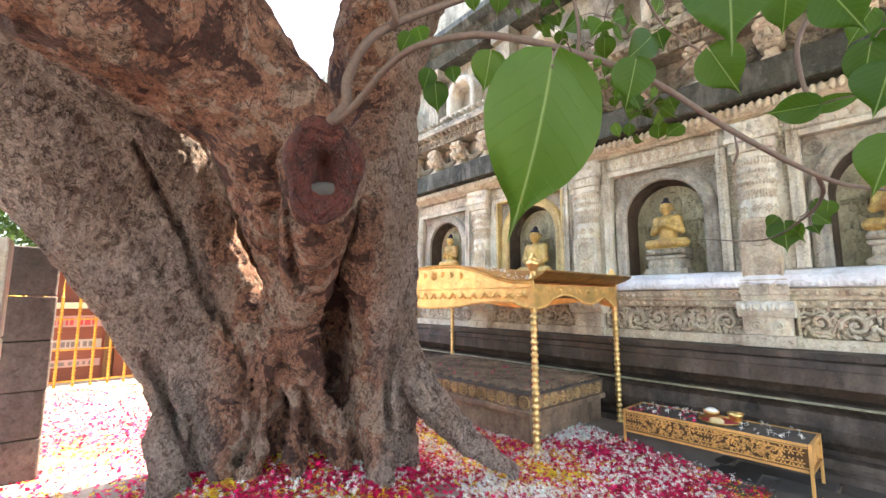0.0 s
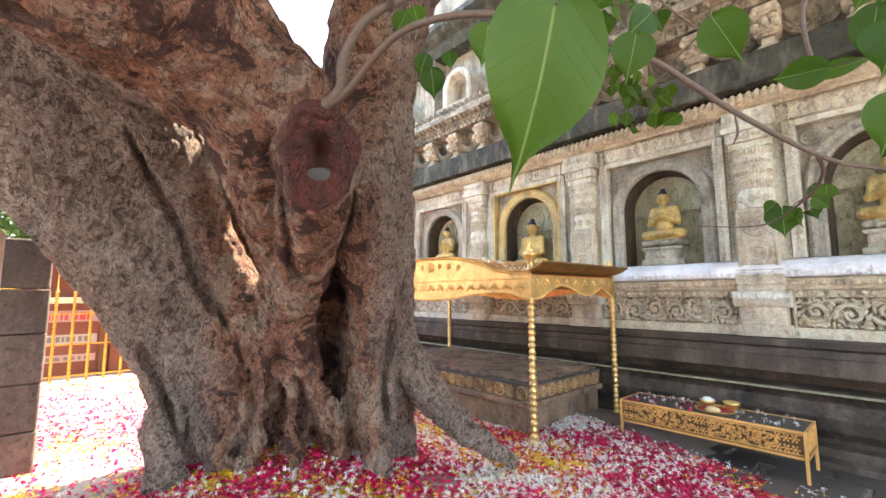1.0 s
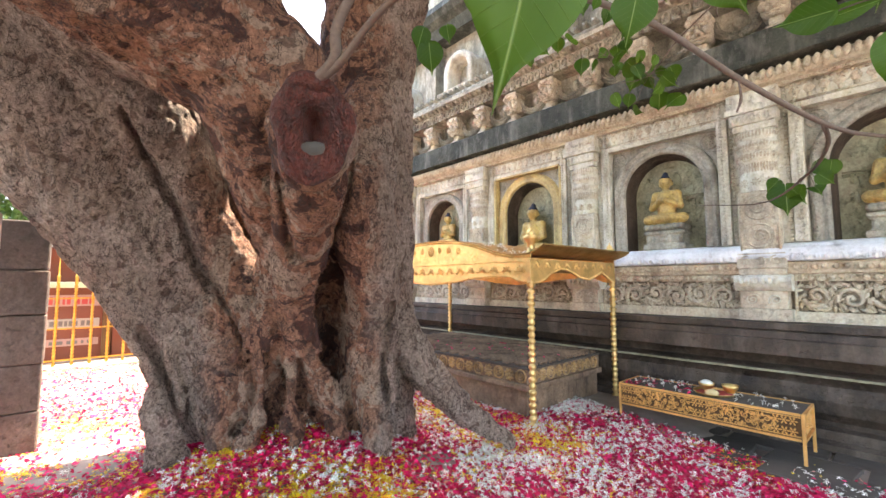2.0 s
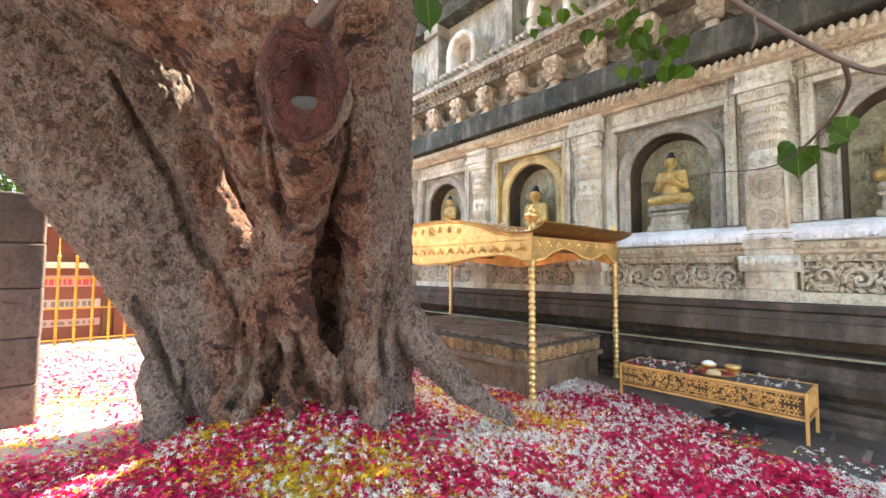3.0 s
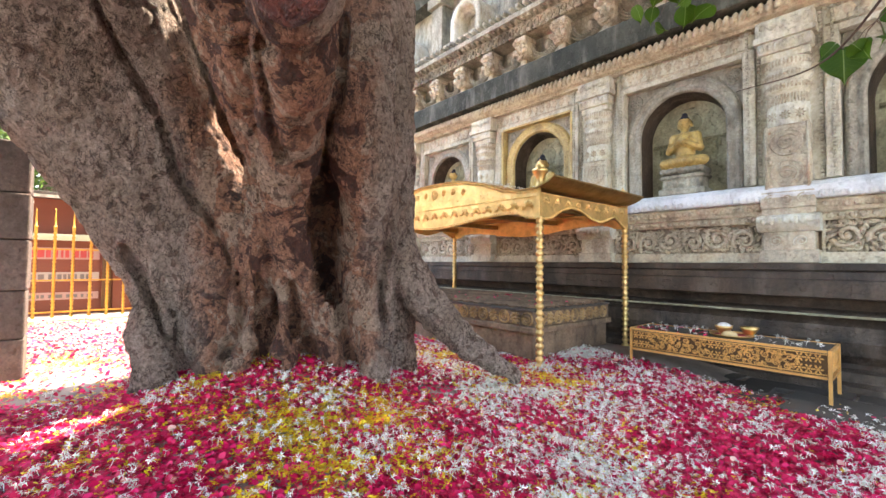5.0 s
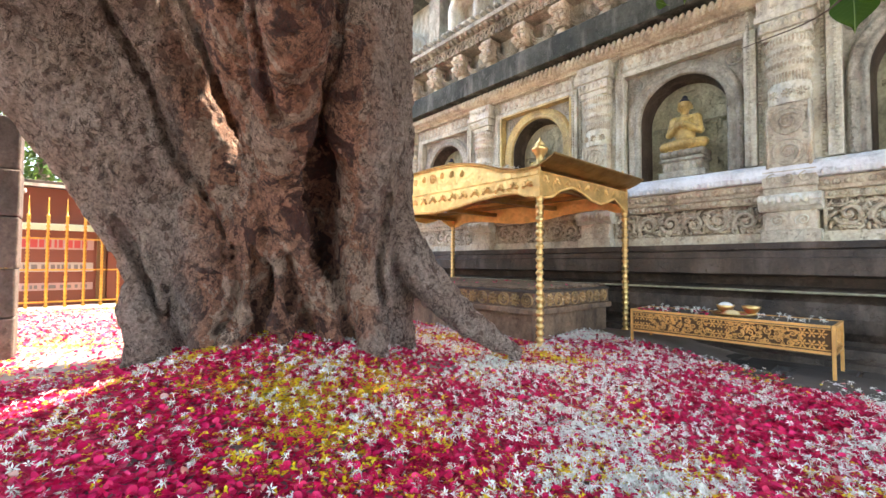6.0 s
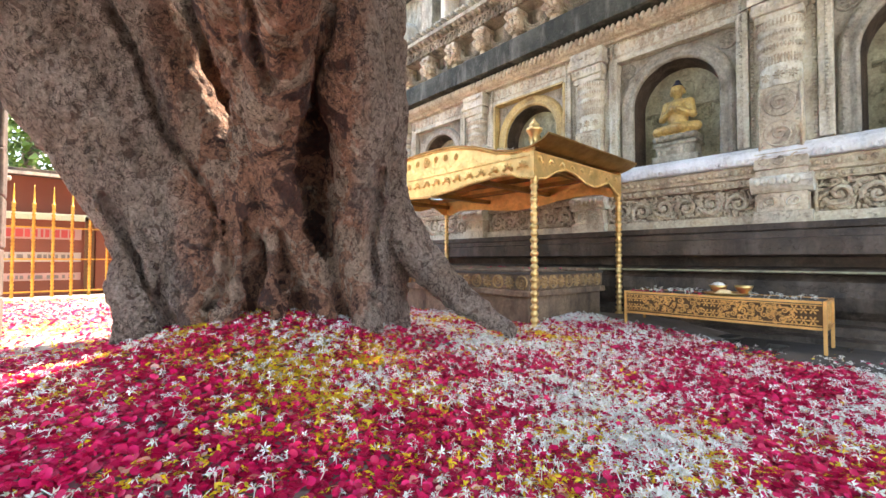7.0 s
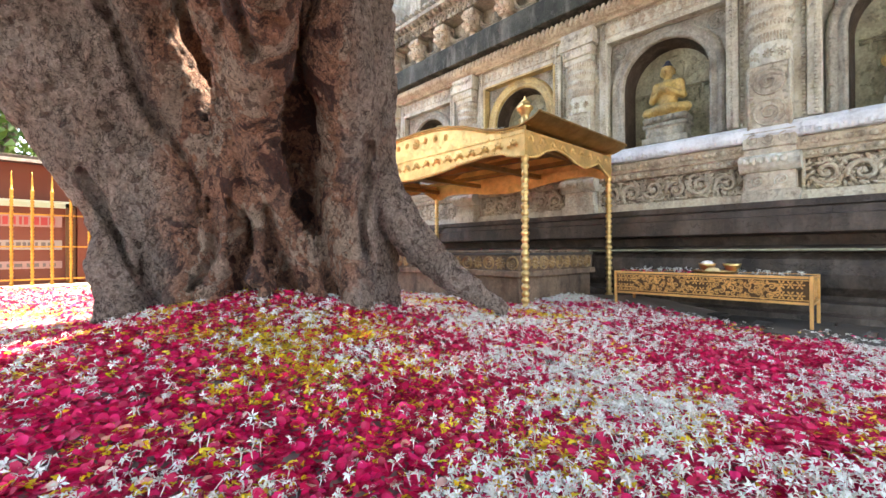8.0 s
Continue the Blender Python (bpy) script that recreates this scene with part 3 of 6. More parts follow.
    clay.limb((-1.47, 0.77, 2.0), 0.085, (-1.68, 0.865, 1.97), 0.085, 0.02, cut=True)
    clay.limb((-1.47, 0.77, 1.90), 0.085, (-1.66, 0.855, 1.90), 0.075, 0.02, cut=True)
    clay.roughen([(0.30, 0.30, 0.60, 0.014, False), (0.13, 0.13, 0.6, 0.007, True), (0.09, 0.09, 0.13, 0.006, False)])
    me = clay.mesh("trunk")
    me = flaked(me)
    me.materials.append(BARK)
    trunk = new("trunk", me)
    trunk.parent = tree
    return tree, trunk


TREE, TRUNK = build_tree()


def knot_scar():
    """The healed cut of an old branch: a raised lip round a sunken red face with a dark hollow."""
    m = look((-1.515, 0.795, 1.955), (-0.05, 0.11, 1.30)) @ pose(0, 0, 0, 0, 0, 0) @ pose(0, 0, 0, 0, 180, 0)
    face, lip = bmesh.new(), bmesh.new()
    rings = []
    for r, d in ((0.0, -0.035), (0.25, -0.03), (0.5, -0.012), (0.72, 0.0), (0.88, 0.004), (1.0, -0.012)):
        ring = []
        for k in range(40):
            a = 2 * math.pi * k / 40
            w = 1 + 0.05 * math.sin(3 * a + 1) + 0.03 * math.sin(7 * a)
            x, y = 0.116 * r * w * math.cos(a), 0.172 * r * w * math.sin(a)
            dip = 0.11 * math.exp(-((x - 0.005) ** 2 / 0.0009 + (y - 0.012) ** 2 / 0.0035)) + 0.05 * math.exp(-(x ** 2 / 0.0022 + (y + 0.06) ** 2 / 0.0004))
            bump = 0.012 * (noise.noise(Vector((x * 22, y * 22, 3.1))) + 0.5 * noise.noise(Vector((x * 60, y * 60, 1))))
            ring.append(face.verts.new((x, y, d - dip + bump)))
        rings.append(ring)
    for p, q in zip(rings, rings[1:]):
        for k in range(40):
            face.faces.new((p[k], q[k], q[(k + 1) % 40], p[(k + 1) % 40]))
    bmesh.ops.recalc_face_normals(face, faces=face.faces)
    face.transform(m)
    part("knot_scar", face, SCAR, TREE, "dark red sunken scar of a cut branch", smooth=True)
    pts, rad = [], []
    for k in range(41):
        a = 2 * math.pi * k / 40
        w = 1 + 0.05 * math.sin(3 * a + 1) + 0.03 * math.sin(7 * a)
        pts.append(m @ Vector((0.122 * w * math.cos(a), 0.182 * w * math.sin(a), -0.014)))
        rad.append(0.024 + 0.006 * math.sin(5 * a) + 0.006 * math.sin(a))
    tube(lip, pts, rad, 8, cap=False)
    part("knot_lip", lip, SCAR, TREE, "cracked red-brown lip round the scar", smooth=True)
    patch = bmesh.new()
    bmesh.ops.create_uvsphere(patch, u_segments=14, v_segments=8, radius=1.0)
    patch.transform(m @ pose(0.010, -0.072, -0.046) @ Matrix.Diagonal((0.066, 0.034, 0.022, 1)))
    part("mortar_fill", patch, make_plain("grey_mortar", (0.04, 0.035, 0.03), (0.085, 0.078, 0.066), 25, 0.9, 0.006), TREE, "grey mortar filling in the hollow", smooth=True)


knot_scar()


# ---- temple wall ----
TEMPLE = thing("temple_wall", "old carved sandstone temple wall with niches, pilasters and dark ledges", "temple", kind="structure")
X0, X1 = -13.0, 4.2
PILASTERS = [-8.80, -6.87, -4.92, -2.97, -1.08, 0.84, 2.75]


def podium():
    prof = [(5.9, 1.035), (5.02, 1.03), (5.015, 0.975), (5.03, 0.965), (4.985, 0.955), (4.975, 0.90), (4.95, 0.89), (4.945, 0.752), (4.955, 0.745), (5.10, 0.73),
            (5.15, 0.645), (5.02, 0.625), (5.0, 0.61), (5.0, 0.592), (5.10, 0.58), (5.03, 0.52), (5.005, 0.40), (5.03, 0.29), (5.08, 0.22), (5.08, 0.18),
            (4.99, 0.165), (4.985, 0.09), (4.90, 0.07), (4.89, -0.2), (5.9, -0.2)]
    bm = bmesh.new()
    extrude(bm, prof, X0, X1, "x")
    part("podium", bm, DARK, TEMPLE, "dark weathered stone podium with stepped ledges")
    bm = bmesh.new()
    extrude(bm, [(5.05, 0.612), (4.985, 0.611), (4.98, 0.601), (4.985, 0.592), (5.05, 0.591)], X0, X1, "x")
    part("fillet", bm, NICHE, TEMPLE, "thin ochre stone fillet")


def cornices():
    bm = bmesh.new()
    extrude(bm, [(5.9, 3.52), (5.22, 3.50), (5.14, 3.46), (5.12, 3.42), (5.17, 3.36), (5.22, 3.34), (5.225, 3.312), (5.9, 3.312)], X0, X1, "x")
    part("leaf_moulding", bm, PINK, TEMPLE, "pinkish moulding carved with overlapping leaves")
    bm = bmesh.new()
    extrude(bm, [(5.9, 3.86), (5.10, 3.86), (5.06, 3.84), (5.05, 3.53), (5.07, 3.52), (5.9, 3.52)], X0, X1, "x")
    part("drip_band", bm, MOSS, TEMPLE, "black mossy stone band")
    bm = bmesh.new()
    extrude(bm, [(6.0, 4.66), (5.06, 4.66), (5.03, 4.64), (5.03, 4.58), (5.11, 4.565), (5.17, 4.535), (5.18, 4.385), (5.44, 4.36), (5.46, 3.93), (5.30, 3.90), (5.28, 3.86), (6.0, 3.86)], X0, X1, "x")
    part("corbel_course", bm, AGED, TEMPLE)
    bm = bmesh.new()
    extrude(bm, [(7.4, 9.0), (6.0, 9.0), (6.0, 5.02), (5.6, 4.99), (5.56, 4.92), (5.32, 4.88), (5.25, 4.80), (5.22, 4.66), (7.4, 4.66)], X0, X1, "x")
    part("upper_wall", bm, AGED, TEMPLE)
    bm = bmesh.new()
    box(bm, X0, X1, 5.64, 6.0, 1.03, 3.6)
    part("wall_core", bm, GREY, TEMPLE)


podium()
cornices()


def bay(cx, gilt):
    """One bay between two pilasters: frieze, mouldings, white sill, square frame, arched niche."""
    w = 0.955
    bm = bmesh.new()
    box(bm, cx - w, cx + w, 5.27, 5.64, 1.035, 1.13)
    part("lower_fillet", bm, STONE, TEMPLE)
    # recessed ground, toned darker to stand in for shade between the carvings
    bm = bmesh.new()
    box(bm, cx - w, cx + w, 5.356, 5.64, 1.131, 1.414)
    part("frieze", bm, FRIEZE_SHADE, TEMPLE, "sandstone ground behind the carved foliage, toned dark for recess shade")
    bm = bmesh.new()
    extrude(bm, [(5.64, 1.60), (5.22, 1.60), (5.20, 1.585), (5.24, 1.52), (5.25, 1.49), (5.28, 1.48), (5.28, 1.415), (5.64, 1.415)], cx - w, cx + w, "x")
    part("scallop_moulding", bm, PINK, TEMPLE)
    bm = bmesh.new()
    extrude(bm, [(5.64, 1.785), (5.33, 1.785), (5.25, 1.765), (5.185, 1.72), (5.165, 1.66), (5.175, 1.61), (5.20, 1.602), (5.64, 1.602)], cx - w, cx + w, "x")
    part("sill", bm, WHITE, TEMPLE, "white rounded stone sill")
    # square frame round the niche
    f0, f1, top = 0.60, 0.70, 3.06
    bm = bmesh.new()
    for s in (-1, 1):
        a, b = sorted((cx + s * f0, cx + s * f1))
        box(bm, a, b, 5.26, 5.64, 1.787, 3.12, 0.008)
        a, b = sorted((cx + s * (f1 + 0.004), cx + s * w))
        box(bm, a, b, 5.31, 5.64, 1.787, 3.31)
    box(bm, cx - f0, cx + f0, 5.26, 5.64, top, 3.12, 0.008)
    box(bm, cx - f1, cx + f1, 5.29, 5.64, 3.122, 3.31)
    part("square_frame", bm, FRAME, TEMPLE)
    if gilt:
        bm = bmesh.new()
        for s in (-1, 1):
            box(bm, cx + s * 0.603 - 0.016, cx + s * 0.603 + 0.016, 5.25, 5.37, 1.79, 3.045, 0.003)
        box(bm, cx - 0.587, cx + 0.587, 5.25, 5.37, 3.045, 3.072, 0.003)
        part("gilt_edge", bm, OCHRE, TEMPLE, "gold-painted edge of the square frame")
    # recessed panel with the arched opening
    r, spring = 0.44, 2.48
    arch = [(cx - r, 1.787)] + [(cx - r * math.cos(a), spring + r * math.sin(a)) for a in np.linspace(0, math.pi, 25)] + [(cx + r, 1.787)]
    rim = [(cx - f0, 1.787)]
    for x, z in arch[1:-1]:
        dx, dz = (x - cx), (z - spring)
        k = min(f0 / max(abs(dx), 1e-6), (top - spring) / max(dz, 1e-6))
        rim.append((cx + dx * k, spring + dz * k))
    rim.append((cx + f0, 1.787))
    bm = bmesh.new()
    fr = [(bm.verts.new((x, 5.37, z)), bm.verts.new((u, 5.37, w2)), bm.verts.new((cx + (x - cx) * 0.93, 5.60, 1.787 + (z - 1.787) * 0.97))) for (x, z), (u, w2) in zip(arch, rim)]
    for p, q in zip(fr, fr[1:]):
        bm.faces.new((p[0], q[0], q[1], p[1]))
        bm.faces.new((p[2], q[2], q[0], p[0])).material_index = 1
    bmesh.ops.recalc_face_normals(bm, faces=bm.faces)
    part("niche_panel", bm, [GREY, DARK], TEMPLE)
    # moulded arch round the opening
    bm = bmesh.new()
    sect = [(0.0, 5.36), (0.0, 5.33), (0.03, 5.31), (0.055, 5.335), (0.075, 5.335), (0.095, 5.315), (0.125, 5.315), (0.14, 5.34), (0.145, 5.365)]
    rows = []
    line = [(cx - r, 1.79, -1, 0)] + [(cx - r * math.cos(a), spring + r * math.sin(a), -math.cos(a), math.sin(a)) for a in np.linspace(0, math.pi, 29)] + [(cx + r, 1.79, 1, 0)]
    for x, z, nx, nz in line:
        rows.append([bm.verts.new((x + nx * o, y, z + nz * o)) for o, y in sect])
    for p, q in zip(rows, rows[1:]):
        for i in range(len(sect) - 1):
            bm.faces.new((p[i], p[i + 1], q[i + 1], q[i]))
    bmesh.ops.recalc_face_normals(bm, faces=bm.faces)
    part("arch_moulding", bm, OCHRE if gilt else GREY, TEMPLE, "gold-painted arch" if gilt else "carved stone arch", smooth=True)
    bm = bmesh.new()
    box(bm, cx - r - 0.02, cx + r + 0.02, 5.598, 5.638, 1.79, 2.95)
    part("niche_back", bm, NICHE, TEMPLE, "olive and gold painted niche back")


for i, (a, b) in enumerate(zip(PILASTERS, PILASTERS[1:])):
    bay((a + b) / 2, i == 2)


def pilaster():
    """A carved pilaster, standing on the podium at x = 0."""
    p = thing("pilaster", "pale carved stone pilaster", "")
    p.parent = TEMPLE
    bm = bmesh.new()
    box(bm, -0.215, 0.215, 5.17, 5.64, 1.036, 1.15, 0.008)
    box(bm, -0.185, 0.185, 5.20, 5.64, 1.15, 1.32, 0.008)
    part("plinth", bm, STONE, p)
    bm = bmesh.new()
    extrude(bm, [(5.64, 1.475), (5.17, 1.475), (5.14, 1.45), (5.13, 1.41), (5.15, 1.36), (5.19, 1.32), (5.64, 1.32)], -0.225, 0.225, "x")
    part("base_moulding", bm, PALE, p)
    bm = bmesh.new()
    box(bm, -0.19, 0.19, 5.19, 5.64, 1.475, 1.535, 0.006)
    box(bm, -0.20, 0.20, 5.17, 5.64, 1.535, 1.69, 0.012)
    box(bm, -0.165, 0.165, 5.20, 5.64, 1.69, 2.305, 0.01)
    part("shaft", bm, STONE, p)
    bm = bmesh.new()
    lathe(bm, [(0.16, 2.30), (0.165, 2.47), (0.155, 2.48), (0.155, 2.60), (0.175, 2.62), (0.18, 2.68), (0.165, 2.70), (0.165, 2.72), (0.185, 2.74), (0.185, 2.79), (0.165, 2.81), (0.17, 2.84), (0.19, 2.87), (0.18, 2.915), (0.15, 2.92)], (0, 5.33, 0), 20, (180, 360))
    part("column", bm, PALE, p, smooth=True)
    bm = bmesh.new()
    box(bm, -0.165, 0.165, 5.32, 5.64, 2.306, 2.92)
    box(bm, -0.18, 0.18, 5.19, 5.64, 2.92, 2.99, 0.01)
    box(bm, -0.20, 0.20, 5.16, 5.64, 2.99, 3.10, 0.015)
    box(bm, -0.23, 0.23, 5.14, 5.64, 3.10, 3.16, 0.008)
    box(bm, -0.215, 0.215, 5.155, 5.64, 3.16, 3.31, 0.012)
    part("capital", bm, PALE, p)
    return p


FIRST = pilaster()
FIRST.location.x = PILASTERS[0]
for x in PILASTERS[1:]:
    copy_thing(FIRST, Matrix.Translation((x, 0, 0)))


# ---- stone platform under the canopy ----
def build_platform():
    t = thing("stone_platform", "low stone throne platform with a gilded carved edge", "platform")
    bm = bmesh.new()
    box(bm, -5.2, -2.66, 3.54, 4.88, 0.0, 0.36, 0.012)
    part("base", bm, PLINTH, t)
    bm = bmesh.new()
    box(bm, -5.24, -2.60, 3.49, 4.885, 0.36, 0.42, 0.01)
    part("slab", bm, PLINTH, t)
    bm = bmesh.new()
    box(bm, -5.2, -2.635, 3.525, 4.88, 0.421, 0.56, 0.006)
    part("gilded_band", bm, PLINTH, t, "tarnished gilt band with carved rosettes")
    bm = bmesh.new()
    box(bm, -5.22, -2.62, 3.51, 4.885, 0.56, 0.585, 0.006)
    part("top", bm, SLAB, t)
    return t


build_platform()


# ---- canopy ----
CX, CW = -3.86, 1.42


def roof_z(x):
    """The curved top of the canopy: a hump in the middle, a dip, and upturned ends."""
    u = abs(x - CX)
    return float(np.interp(u, [0, 0.25, 0.5, 0.75, 1.0, 1.2, 1.4, 1.52, 1.58], [1.885, 1.88, 1.855, 1.80, 1.715, 1.675, 1.675, 1.715, 1.755]))


def front_edge_z(x):
    u = abs(x - CX)
    return float(np.interp(u, [0, 0.1, 0.4, 0.62, 0.85, 1.07, 1.18, 1.28, 1.36, 1.44], [1.372, 1.378, 1.40, 1.432, 1.45, 1.462, 1.45, 1.41, 1.40, 1.385]))


def side_edge_z(y):
    return float(np.interp(y, [3.36, 3.44, 3.52, 3.65, 3.84, 4.0, 4.18, 4.36, 4.5, 4.65, 4.8, 4.92], [1.385, 1.40, 1.41, 1.48, 1.53, 1.51, 1.45, 1.425, 1.46, 1.51, 1.44, 1.385]))


def valance(xs, top, low, at, thick, how):
    bm = bmesh.new()
    rows = []
    for s in xs:
        for_z = (top(s), low(s))
        quad = []
        for o in (at, at + thick):
            for z in for_z:
                quad.append(bm.verts.new((s, o, z) if how == "x" else (o, s, z)))
        rows.append(quad)
    for a, b in zip(rows, rows[1:]):
        for i, j in ((0, 1), (1, 3), (3, 2), (2, 0)):
            bm.faces.new((a[i], a[j], b[j], b[i]))
    for r in (rows[0], rows[-1]):
        bm.faces.new((r[0], r[1], r[3], r[2]))
    bmesh.ops.recalc_face_normals(bm, faces=bm.faces)
    return bm


POST = [(0.035, 0), (0.035, 0.03), (0.022, 0.045)]
for k in range(11):
    z = 0.05 + k * 0.108
    POST += [(0.018, z), (0.030, z + 0.02), (0.032, z + 0.035), (0.022, z + 0.05), (0.017, z + 0.055), (0.026, z + 0.068), (0.030, z + 0.082), (0.024, z + 0.098)]
POST += [(0.03, 1.235), (0.03, 1.25)]


def build_canopy():
    t = thing("golden_canopy", "embossed gold canopy with a humped roof on four turned posts", "canopy")
    y0, y1 = 3.33, 4.95
    xs = np.linspace(CX - CW, CX + CW, 61)
    for y in (y0, y1 - 0.02):
        part("front_valance" if y == y0 else "back_valance", valance(xs, lambda x: roof_z(x) - 0.012, front_edge_z, y, 0.02, "x"), GOLD, t)
    for x in (CX - CW, CX + CW - 0.02):
        part("side_valance", valance(np.linspace(y0 + 0.022, y1 - 0.022, 41), lambda y: 1.63, side_edge_z, x, 0.02, "y"), GOLD, t)
    wide = np.linspace(CX - CW - 0.16, CX + CW + 0.16, 81)
    bm = bmesh.new()
    extrude(bm, [(x, roof_z(x)) for x in wide] + [(x, roof_z(x) - 0.014) for x in wide[::-1]], y0 - 0.02, y1 + 0.04, "y")
    part("roof", bm, GOLD_DARK, t, "curved gold sheet roof")
    for x in (CX - CW + 0.06, CX - 0.5, CX + 0.5, CX + CW - 0.08):
        part("beam", box(bmesh.new(), x - 0.03, x + 0.03, y0 + 0.03, y1 - 0.03, 1.50, 1.55), GOLD_DARK, t)
    for y in (3.6, 4.1, 4.6):
        part("rafter", box(bmesh.new(), CX - CW + 0.03, CX + CW - 0.03, y - 0.03, y + 0.03, 1.555, 1.60), GOLD_DARK, t)
    for x in (CX - CW + 0.02, CX + CW - 0.02):
        for y in (3.36, 4.92):
            bm = bmesh.new()
            z0 = float(ground_height(np.array(x), np.array(y))) - 0.01
            k = (1.42 - z0) / 1.25
            lathe(bm, [(1.18 * r, z0 + h * k) for r, h in POST], (x, y, 0), 14)
            part("post", bm, GOLD_PLAIN, t, smooth=True)
    for x in (CX - CW + 0.03, CX + CW - 0.03):
        for y in (3.38, 4.9):
            bm = bmesh.new()
            pot = [(0.045, 0), (0.045, 0.02), (0.034, 0.03), (0.036, 0.10), (0.05, 0.115), (0.05, 0.125), (0.068, 0.14), (0.072, 0.16), (0.05, 0.175), (0.035, 0.18), (0.048, 0.195), (0.03, 0.215), (0.012, 0.235), (0.003, 0.26)]
            k = 1.0 if y < 4 else 0.75
            lathe(bm, [(r * k, h * k) for r, h in pot], (x, y, roof_z(x) - 0.005), 16)
            part("finial", bm, GOLD_PLAIN, t, "gold pot-shaped finial", smooth=True)
    return t


build_canopy()


# ---- bench ----
def build_bench():
    t = thing("offering_table", "low gold offering table with pierced floral sides and dark top", "table")
    x0, x1, y0, y1 = -2.14, -0.70, 4.33, 4.78
    bm = bmesh.new()
    box(bm, x0 + 0.012, x1 - 0.012, y0 + 0.012, y1 - 0.012, 0.385, 0.405)
    part("top", bm, SLAB, t, "dark table top")
    for x in (x0 + 0.004, x1 - 0.026):
        for y in (y0 + 0.004, y1 - 0.026):
            bm = bmesh.new()
            box(bm, x, x + 0.022, y, y + 0.022, -0.02, 0.412, 0.003)
            part("leg", bm, TABLE_GOLD, t)
    for y in (y0 + 0.002, y1 - 0.022):
        bm = bmesh.new()
        box(bm, x0 + 0.03, x1 - 0.03, y, y + 0.02, 0.392, 0.410)
        box(bm, x0 + 0.03, x1 - 0.03, y, y + 0.02, 0.205, 0.222)
        part("rail", bm, TABLE_GOLD, t)
    for x in (x0 + 0.002, x1 - 0.022):
        bm = bmesh.new()
        box(bm, x, x + 0.02, y0 + 0.03, y1 - 0.03, 0.392, 0.410)
        box(bm, x, x + 0.02, y0 + 0.03, y1 - 0.03, 0.205, 0.222)
        part("end_rail", bm, TABLE_GOLD, t)
    return t


TABLE_THING = build_bench()


# ---- fence, red hut, stone pillars ----
def build_background():
    thing("stone_pillar", "dark grey-brown pillar of stacked stone blocks", "pillar")
    bm = bmesh.new()
    box(bm, -12.2, -9.6, -6, 7, 0.0, 2.0)
    p = thing("red_hut", "long red-brown painted hut with a flat dark roof", "hut")
    part("wall", bm, REDWALL, p)
    bm = bmesh.new()
    box(bm, -12.3, -9.4, -6.1, 7.1, 2.0, 2.1, 0.01)
    part("roof", bm, DARK, p)


build_background()


# ---- small repeated carvings, gathered into one mesh a part ----
def dome(sides=8, rows=3):
    """A half ball, bulging towards -y, one unit wide."""
    v = [(0, -1.0, 0)]
    for i in range(1, rows + 1):
        a = math.pi / 2 * i / rows
        v += [(math.sin(a) * math.cos(2 * math.pi * k / sides), -math.cos(a), math.sin(a) * math.sin(2 * math.pi * k / sides)) for k in range(sides)]
    f = [(0, 1 + k, 1 + (k + 1) % sides) for k in range(sides)]
    for i in range(rows - 1):
        for k in range(sides):
            a, b = 1 + i * sides + k, 1 + i * sides + (k + 1) % sides
            f += [(a, a + sides, b + sides), (a, b + sides, b)]
    return np.array(v, float), np.array(f)


def cube_bit():
    v = np.array([(x, y, z) for x in (-1, 1) for y in (-1, 1) for z in (-1, 1)], float)
    q = [(0, 1, 3, 2), (4, 6, 7, 5), (0, 4, 5, 1), (2, 3, 7, 6), (0, 2, 6, 4), (1, 5, 7, 3)]
    return v, np.array([t for a, b, c, d in q for t in ((a, b, c), (a, c, d))])


def ring_bit(sides=14, tube_sides=5, thick=0.28, start=0.0, end=1.0):
    """A ring (or part of one) in the x-z plane."""
    full = end - start >= 1
    n = sides if full else sides + 1
    v, f = [], []
    for i in range(n):
        a = 2 * math.pi * (start + (end - start) * i / sides)
        for k in range(tube_sides):
            b = 2 * math.pi * k / tube_sides
            r = 1 + thick * math.cos(b)
            v.append((r * math.cos(a), thick * math.sin(b), r * math.sin(a)))
    for i in range(sides):
        j = (i + 1) % n
        for k in range(tube_sides):
            m = (k + 1) % tube_sides
            f += [(i * tube_sides + k, j * tube_sides + k, j * tube_sides + m), (i * tube_sides + k, j * tube_sides + m, i * tube_sides + m)]
    return np.array(v), np.array(f)


def spiral_bit(turns=1.7, pts=26, tube_sides=5, thick=0.13):
    """A scroll that winds inwards, in the x-z plane, one unit in radius."""
    v, f = [], []
    for i in range(pts):
        t = i / (pts - 1)
        a = 2 * math.pi * turns * t
        R = 1.0 - 0.86 * t ** 0.85
        w = thick * (1.0 - 0.35 * t)
        for k in range(tube_sides):
            b = 2 * math.pi * k / tube_sides
            r = R + w * math.cos(b)
            v.append((r * math.cos(a), 1.2 * w * math.sin(b), r * math.sin(a)))
    for i in range(pts - 1):
        for k in range(tube_sides):
            m = (k + 1) % tube_sides
            p, q = i * tube_sides, (i + 1) * tube_sides
            f += [(p + k, q + k, q + m), (p + k, q + m, p + m)]
    return np.array(v), np.array(f)


DOME, CUBE, RING, SPIRAL = dome(), cube_bit(), ring_bit(), spiral_bit()
BOLD_SPIRAL = spiral_bit(1.4, 18, 5, 0.23)
FINE_DOME = dome(6, 2)


